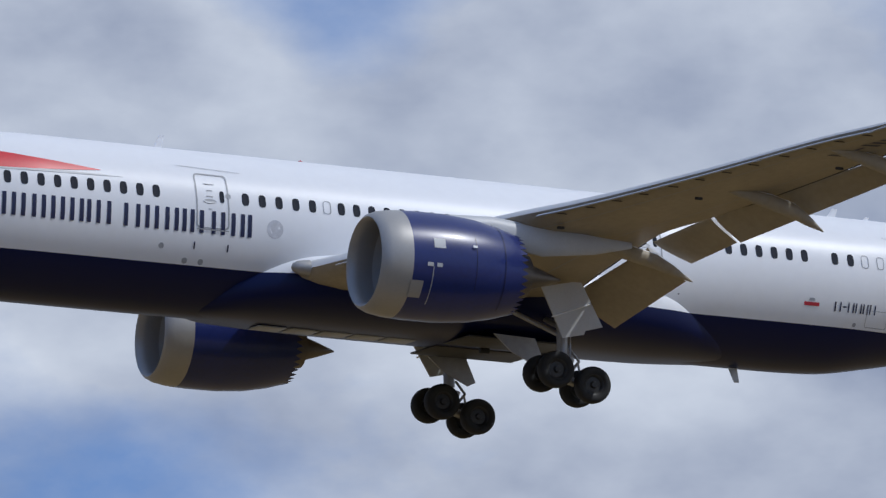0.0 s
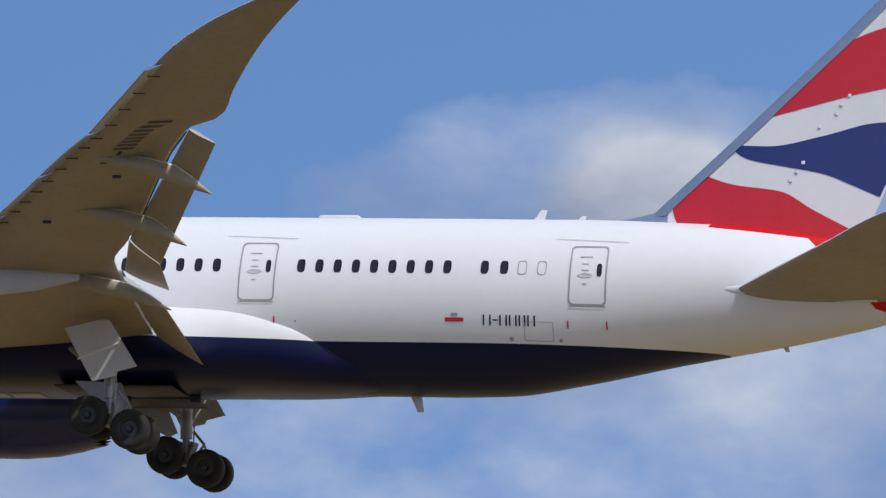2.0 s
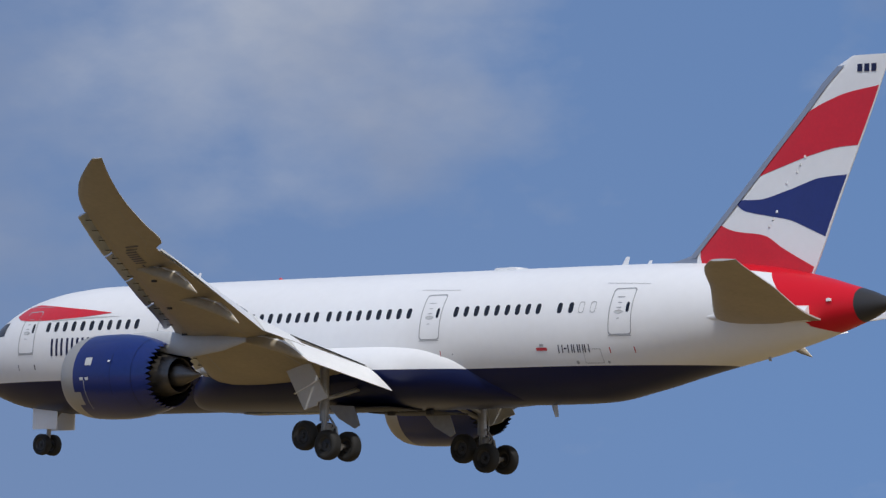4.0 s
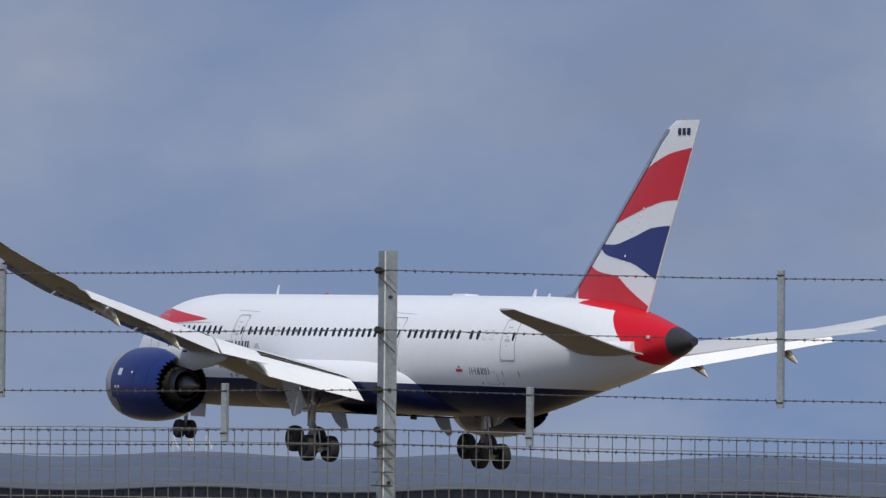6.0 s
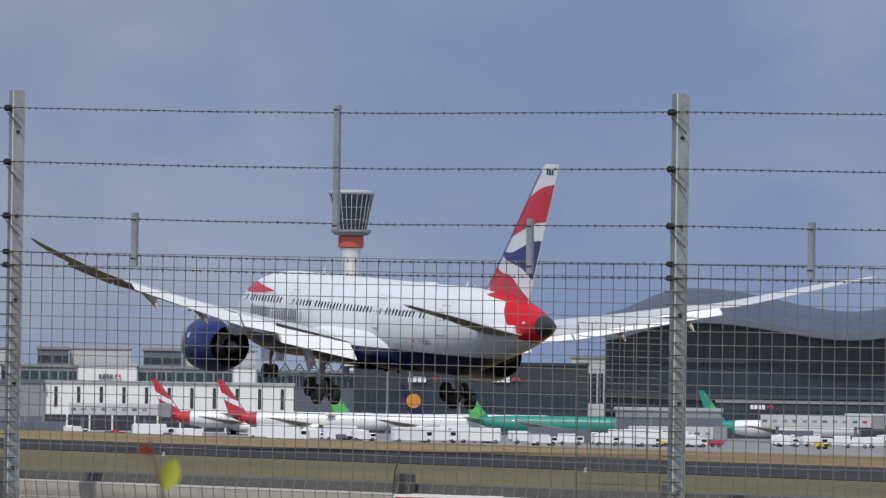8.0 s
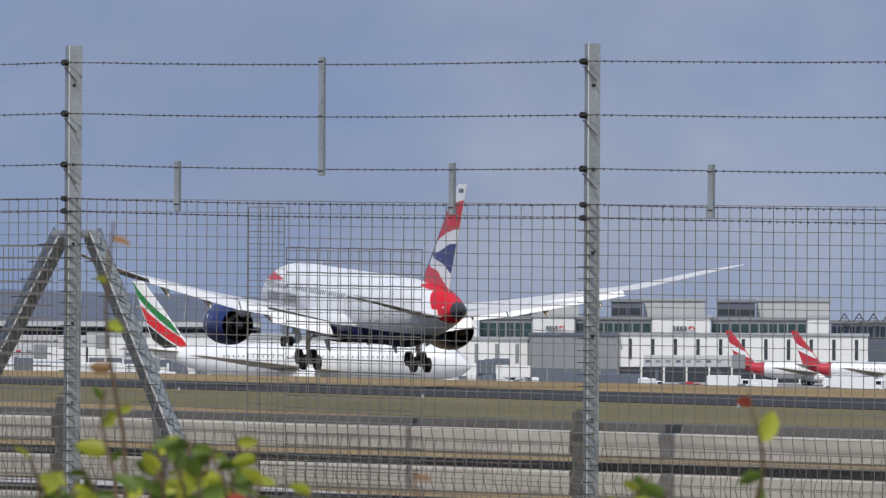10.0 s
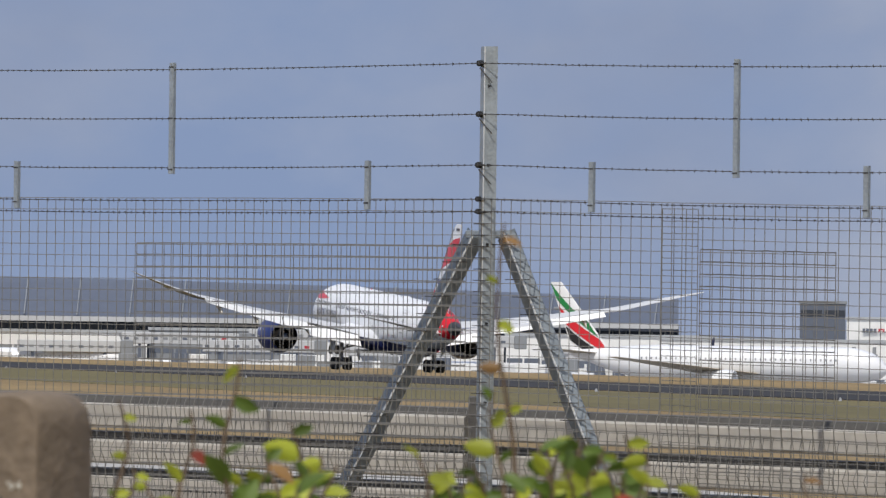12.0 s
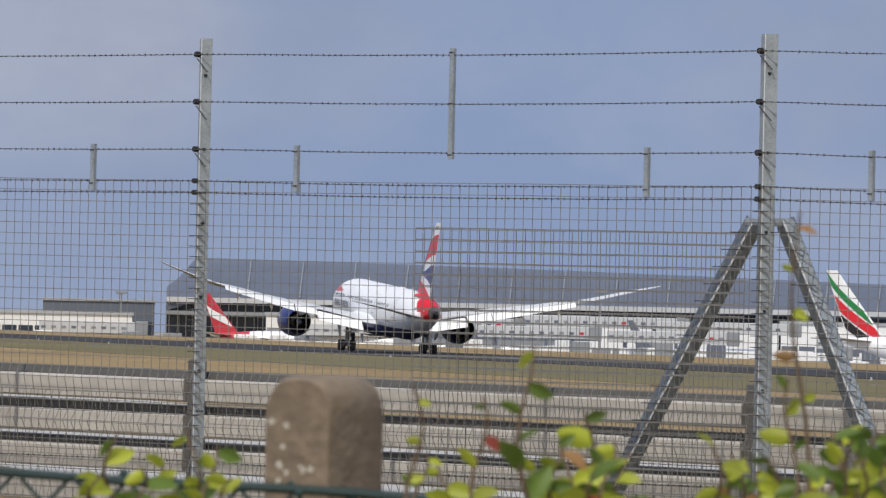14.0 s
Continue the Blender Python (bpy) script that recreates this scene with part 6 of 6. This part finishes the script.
def container(m, paint):
    v = thing("cargo_container", {"wall_white": "white air cargo container stacked on the apron", "wall_grey": "grey air cargo container stacked on the apron", "slate": "dark air cargo container on the apron"}[paint], "container", m, "cargo containers")
    part("shell", *box(-2.2, 2.2, -1.2, 1.2, 0.0, 3.3, 0.12), M[paint], v)
    for x in (-1.4, 0, 1.4):
        part("rib", *box(x - 0.06, x + 0.06, -1.26, -1.204, 0.2, 3.1), M["line"], v, smooth=False)
    return v


rng = random.Random(7)
lift = lift_truck(facing(78.2, 1520))
stacks = [container(facing(78.0 - 0.4 * k, 1545), b) for k, b in enumerate(("wall_white", "wall_grey", "wall_white", "slate"))]
for k in range(60):
    copy_thing(lift, facing(rng.uniform(70.5, 83.0), rng.uniform(1500, 1640)) @ pose(0, 0, 0, 0, 0, rng.choice((0, 180, 30, -20, 75))))
for k in range(90):
    a, d = rng.uniform(70.5, 83.0), rng.uniform(1500, 1660)
    copy_thing(rng.choice(stacks), facing(a, d) @ pose(0, 0, 0, 0, 0, rng.choice((0, 90, 10, -15))))
    if k % 3 == 0:
        copy_thing(rng.choice(stacks), facing(a, d, APRON + 3.304) @ pose(0, 0, 0, 0, 0, rng.choice((0, 4, -3))))
protos = [van(facing(75.0 - 1.3 * k, 1480), b, k % 3) for k, b in enumerate(("white", "white", "slate", "white", "slate", "crimson", "white", "white", "yellow"))]
for k in range(170):
    az = rng.uniform(60.0, 83.0)
    copy_thing(rng.choice(protos + [protos[0], protos[3]]), facing(az, rng.uniform(1420, 1600)) @ pose(0, 0, 0, 0, 0, rng.choice((0, 180, 8, -12, 25))))


def mast(az, dist, el):
    h = height_at(el, dist) - APRON
    m = thing("floodlight_mast", "tall thin grey floodlight mast", "light mast", facing(az, dist), "floodlight masts")
    part("pole", *rod((0, 0, 0), (0, 0, h), 0.35, 8, 0.2), M["wall_grey"], m)
    part("head", *box(-1.6, 1.6, -0.4, 0.4, h - 0.3, h + 0.5, 0.1), M["wall_grey"], m)


for a, d, e in ((66.55, 1750, 0.42), (66.35, 1750, 0.41), (65.6, 1900, 0.4), (76.0, 1700, 0.3), (80.3, 1800, 0.2), (73.9, 1650, 0.3), (65.9, 1800, 0.42)):
    mast(a, d, e)


def far_tree(az, dist, h, seed):
    rnd = random.Random(seed)
    t = thing("tree", "dark green broadleaf tree on the horizon", "tree", facing(az, dist), "horizon trees")
    part("trunk", *merge(rod((0, 0, 0), (0.2, 0, h * 0.5), 0.5, 7, 0.25), rod((0.1, 0, h * 0.35), (h * 0.2, 0, h * 0.65), 0.22, 5, 0.1), rod((0.1, 0, h * 0.35), (-h * 0.2, 0.5, h * 0.7), 0.22, 5, 0.1)), M["bark"], t)
    v, f = [], []
    for k in range(420):
        a, b = rnd.uniform(0, 6.28), rnd.uniform(-1, 1)
        r = (rnd.random() ** 0.4) * (0.8 + 0.3 * math.sin(3 * a + seed))
        c = Vector((math.cos(a) * math.sqrt(1 - b * b) * r * h * 0.42, math.sin(a) * math.sqrt(1 - b * b) * r * h * 0.42, h * 0.62 + b * r * h * 0.36))
        s = h * 0.045
        o = len(v)
        v += [c + Vector((rnd.uniform(-s, s), rnd.uniform(-s, s), rnd.uniform(-s, s))) for _ in range(4)]
        f += [(o, o + 1, o + 2), (o, o + 2, o + 3), (o + 1, o + 2, o + 3)]
    part("crown", v, f, M["tree"], t, smooth=False)


for k in range(16):
    far_tree(81.0 + 0.16 * k + 0.05 * math.sin(k * 5), 1900 + 25 * (k % 3), 10 + 2.2 * math.sin(k * 2.3), k)

# ---- hedge and garden fence close to the camera ----
NEAR = 5.5


def concrete_post():
    p = bearing(78.74, NEAR)
    gz = ground_height(p.x, p.y) - 0.05
    top = height_at(-0.50, NEAR)
    post = thing("concrete_post", "weathered brown concrete fence post with a rounded top", "fence post", Matrix.Translation((p.x, p.y, 0)) @ pose(0, 0, 0, 0, 0, 78.7 - 36))
    w, d = 0.036, 0.040
    rnd = random.Random(3)
    shape = []
    for i in range(15):
        t = math.pi * i / 14
        shape.append((-w * math.copysign(abs(math.cos(t)) ** 0.75, math.cos(t)), -0.034 + 0.034 * math.sin(t) ** 0.75))
    ring = lambda y, k: [(x * k, y, top + z * (1 if k == 1 else 1.15) - (0 if k == 1 else 0.004)) for x, z in shape] + [(w * k, y, top - 0.3), (w * k, y, gz), (-w * k, y, gz), (-w * k, y, top - 0.3)]
    v, f = loft([ring(-d, 0.93), ring(-d + 0.008, 1), ring(0, 1), ring(d - 0.008, 1), ring(d, 0.93)])
    v = [Vector(q) + noise.noise_vector(Vector(q) * 45) * 0.0012 for q in v]
    part("shaft", v, f, M["concrete"], post)
    for k in range(22):
        x, z, r = rnd.uniform(-w * 0.8, w * 0.8), top - rnd.uniform(0.03, 0.2), rnd.uniform(0.002, 0.0045)
        side = k % 3
        n = 9
        o = [(x + r * math.cos(6.283 * i / n) * rnd.uniform(0.6, 1.2), -d - 0.0008, z + r * math.sin(6.283 * i / n) * rnd.uniform(0.6, 1.2)) for i in range(n)]
        part("lichen_spot", o + [(q[0], q[1] + 0.004, q[2]) for q in o], [tuple(range(n)), tuple(range(2 * n - 1, n - 1, -1))] + [(i, (i + 1) % n, (i + 1) % n + n, i + n) for i in range(n)], M["lichen"], post)
    return post


concrete_post()


def chain_link():
    """Green plastic-coated chain link: a top wire and the zigzag of the upper meshes."""
    fence = thing("chain_link_fence", "low green plastic-coated chain link fence in the hedge", "chain link fence")
    rnd = random.Random(5)
    wire_el = lambda az: -1.46 - 0.05 * (80.2 - az)
    line = [bearing(az, NEAR - 0.08, height_at(wire_el(az) + 0.02 * math.sin(az * 1.3), NEAR)) for az in np.arange(64.0, 92.0, 0.5)]
    part("top_wire", *tube(line, 0.0042), M["green_wire"], fence)
    pieces = []
    for k in range(0, 56):
        az = 64.0 + 0.5 * k
        for sgn in (-1, 1):
            pts = []
            for j in range(9):
                pts.append(bearing(az + sgn * 0.25 * (j % 2), NEAR - 0.08 + 0.003 * sgn, height_at(wire_el(az) - 0.01 - 0.27 * j, NEAR)))
            pieces += [rod(a, b, 0.0018, 5) for a, b in zip(pts[:-1], pts[1:])]
        c = bearing(az, NEAR - 0.08, height_at(wire_el(az), NEAR))
        if k % 3 == 0:
            pieces.append(rod(c + Vector((0.004, 0.004, -0.004)), c + Vector((-0.004, -0.004, 0.006)), 0.004, 6))
    part("link_mesh", *merge(*pieces), M["green_wire"], fence)["kind"] = "stuff"


chain_link()


def leaf_mesh(name, material, seed):
    """An oval leaf, folded along its midrib with a wavy edge."""
    rnd = random.Random(seed)
    v, f = [], []
    n = 8
    for i in range(n + 1):
        u = i / n
        w = 0.33 * math.sin(math.pi * min(1, u * 0.94 + 0.04)) ** 0.75 * (1 - 0.25 * u)
        z = -0.22 * u * u
        jit = rnd.uniform(-0.02, 0.02)
        v += [(u, -w - jit, z + w * 0.35), (u, -w * 0.5, z + w * 0.12), (u, 0, z), (u, w * 0.5, z + w * 0.12), (u, w + jit, z + w * 0.35)]
    for i in range(n):
        for j in range(4):
            f.append((i * 5 + j, i * 5 + j + 1, i * 5 + j + 6, i * 5 + j + 5))
    return mesh_of(name, v, f, material)


LEAVES = {k: [leaf_mesh("leaf", M[k], i) for i in range(3)] for k in ("leaf", "leaf_dark", "leaf_brown", "leaf_red")}


def shoot(az, el_low, el_top, dist, size, n, seed, dark=0.3, lean=0.0, brown=0.06):
    """One shoot of the hedge: a thin curved stem with leaves set alternately along it."""
    rnd = random.Random(seed)
    base = bearing(az, dist)
    gz = ground_height(base.x, base.y)
    plant = thing("hedge_shoot", "hedge shoot with yellow-green oval leaves", "shrub", Matrix.Translation((base.x, base.y, 0)) @ pose(0, 0, 0, 0, 0, az), "hedge shoots")
    zl, zt = height_at(el_low, dist), height_at(el_top, dist)
    ln = dist * radians(lean)
    curve = lambda u: Vector((ln * u**1.5 + 0.006 * math.sin(u * 7 + seed), 0.01 * math.sin(u * 5 + seed * 2), zl + (zt - zl) * u))
    pts = [Vector((0.0, 0.02, gz))] + [curve(i / 8) for i in range(9)]
    part("stem", *tube(pts, lambda i: 0.0024 - 0.00016 * i), M["bark"], plant)
    for k in range(n):
        u = min(1.0, (k + 0.6) / n)
        p = curve(u)
        kind = "leaf_red" if rnd.random() < brown * 0.15 else "leaf_brown" if rnd.random() < brown else "leaf_dark" if rnd.random() < dark else "leaf"
        lf = new("leaf", LEAVES[kind][k % 3])
        lf.parent = plant
        s = size * rnd.uniform(0.65, 1.2) * (1.1 - 0.45 * u)
        ang = rnd.uniform(-40, 40) + (0 if k % 2 else 180)
        lf.matrix_basis = Matrix.Translation(p) @ pose(0, 0, 0, rnd.uniform(30, 100), rnd.uniform(-60, 40), ang) @ Matrix.Diagonal((s, s, s, 1))
    return plant


# single tall shoots: bearing, elevation of the tip, leaf size, leaves, share of dark and of brown leaves
SHOOTS = [
    (76.98, -0.18, 0.028, 7, 0.57, 0.06), (77.38, -0.66, 0.024, 5, 0.32, 0.3), (76.41, -0.76, 0.034, 6, 0.22, 0.06), (77.67, -1.29, 0.028, 5, 0.42, 0.06),
    (74.59, -0.44, 0.026, 7, 0.22, 0.15), (74.48, 1.06, 0.020, 8, 0.27, 0.25), (81.88, -1.16, 0.028, 5, 0.42, 0.06), (77.89, -1.17, 0.026, 4, 0.95, 0.06),
    (77.97, -0.57, 0.020, 4, 0.22, 0.06), (68.78, -0.42, 0.030, 5, 0.42, 0.06), (71.77, -1.14, 0.022, 4, 0.12, 0.9), (66.62, -1.02, 0.028, 4, 0.22, 0.06),
    (72.82, -1.31, 0.028, 5, 0.42, 0.06),
]
for k, (az, tip_el, size, n, dark, brown) in enumerate(SHOOTS):
    shoot(az, -2.0, tip_el, 4.7 + 0.13 * (k % 4), size, n, k + 1, dark, -0.1 if tip_el > 0 else 0.0, brown)
# clumps of the hedge: bearings, shoots, lowest and highest tips, leaf size, share of dark leaves
CLUMPS = [(76.05, 76.9, 7, -1.38, -1.02, 0.029, 0.35), (74.6, 75.3, 7, -1.36, -0.95, 0.028, 0.37), (73.25, 74.2, 9, -1.28, -0.85, 0.031, 0.6),
          (79.5, 80.9, 8, -1.44, -1.0, 0.028, 0.42), (73.15, 74.4, 7, -1.2, -0.82, 0.027, 0.33), (69.5, 69.95, 3, -1.37, -1.15, 0.028, 0.42)]
rng = random.Random(21)
for a0, a1, count, low, high, size, dark in CLUMPS:
    for k in range(count):
        az = a0 + (a1 - a0) * (k + rng.uniform(0.15, 0.85)) / count
        shoot(az, -2.0, rng.uniform(low, high), rng.uniform(4.65, 5.2), size * rng.uniform(0.9, 1.1), rng.choice((5, 6)), rng.randrange(1000), dark)


# ---- what moves ----
FLIGHT = [  # seconds, x, y, z of the hull's reference point, nose up, roll, heading swing
    (0.0, 95.87, 205.37, 39.29, 1.21, 0.45, -1.15),
    (0.5, 59.2, 205.37, 37.69, 1.29, 0.03, -1.25),
    (1.0, 22.4, 205.56, 36.04, 1.37, -0.37, -1.37),
    (1.5, -14.54, 206.02, 34.26, 1.46, -0.72, -1.53),
    (2.0, -51.25, 206.48, 32.28, 1.5, -0.97, -1.68),
    (2.5, -87.53, 206.87, 30.03, 1.43, -1.06, -1.8),
    (3.0, -124.44, 208.49, 27.64, 1.33, -1.08, -1.98),
    (3.5, -161.55, 211.35, 25.2, 1.31, -1.12, -2.29),
    (4.0, -191.29, 209.05, 22.69, 1.38, -1.16, -2.7),
    (4.5, -208.18, 196.84, 20.1, 1.54, -1.18, -3.14),
    (5.0, -222.28, 182.87, 17.67, 1.74, -1.2, -3.52),
    (5.5, -244.42, 175.86, 15.6, 1.93, -1.24, -3.73),
    (6.0, -273.16, 174.02, 13.8, 2.09, -1.31, -3.65),
    (6.5, -304.5, 173.56, 12.13, 2.23, -1.38, -3.21),
    (7.0, -336.53, 173.29, 10.58, 2.36, -1.4, -2.68),
    (7.5, -368.2, 172.8, 9.16, 2.51, -1.34, -2.32),
    (8.0, -399.61, 172.27, 8.0, 2.64, -1.23, -2.09),
    (8.5, -431.12, 171.93, 7.18, 2.76, -1.1, -1.9),
    (9.0, -462.71, 171.62, 6.7, 2.84, -1.0, -1.71),
    (9.5, -494.3, 171.13, 6.46, 2.89, -0.97, -1.49),
    (10.0, -525.93, 170.53, 6.25, 2.95, -1.0, -1.21),
    (10.5, -557.63, 169.96, 5.91, 3.06, -1.05, -0.85),
    (11.0, -588.2, 169.1, 5.53, 3.1, -1.09, -0.58),
    (11.5, -616.2, 167.6, 5.25, 3.14, -1.12, -0.42),
    (12.0, -642.6, 165.7, 4.96, 3.3, -1.2, -0.38),
    (12.5, -668.3, 163.7, 4.70, 3.4, -1.32, -0.4),
    (13.0, -694.4, 162.1, 4.53, 3.22, -1.42, -0.55),
    (13.5, -720.7, 160.6, 4.44, 2.9, -1.5, -0.75),
    (14.0, -747.6, 159.0, 4.40, 2.5, -1.55, -0.92),
]


def motions():
    walk(AIRLINER, [(t, Matrix.Translation((x, y, z)) @ Euler((0, 0, radians(yaw))).to_matrix().to_4x4() @ Euler((0, radians(up), 0)).to_matrix().to_4x4() @ Euler((radians(roll), 0, 0)).to_matrix().to_4x4()) for t, x, y, z, up, roll, yaw in FLIGHT])
    for b, side in zip(BOGIES, (-1, 1)):
        hang = pose(28.38 - 26, side * 4.95, -4.72, 0, 17, 0)
        ground = pose(28.38 - 26, side * 4.95, -4.42, 0, -3, 0)
        mid = pose(28.38 - 26, side * 4.95, -4.58, 0, 6, 0)
        walk(b, [(0, hang), (9.9, hang), (10.6, mid), (11.4, ground), (14.0, ground)])


motions()
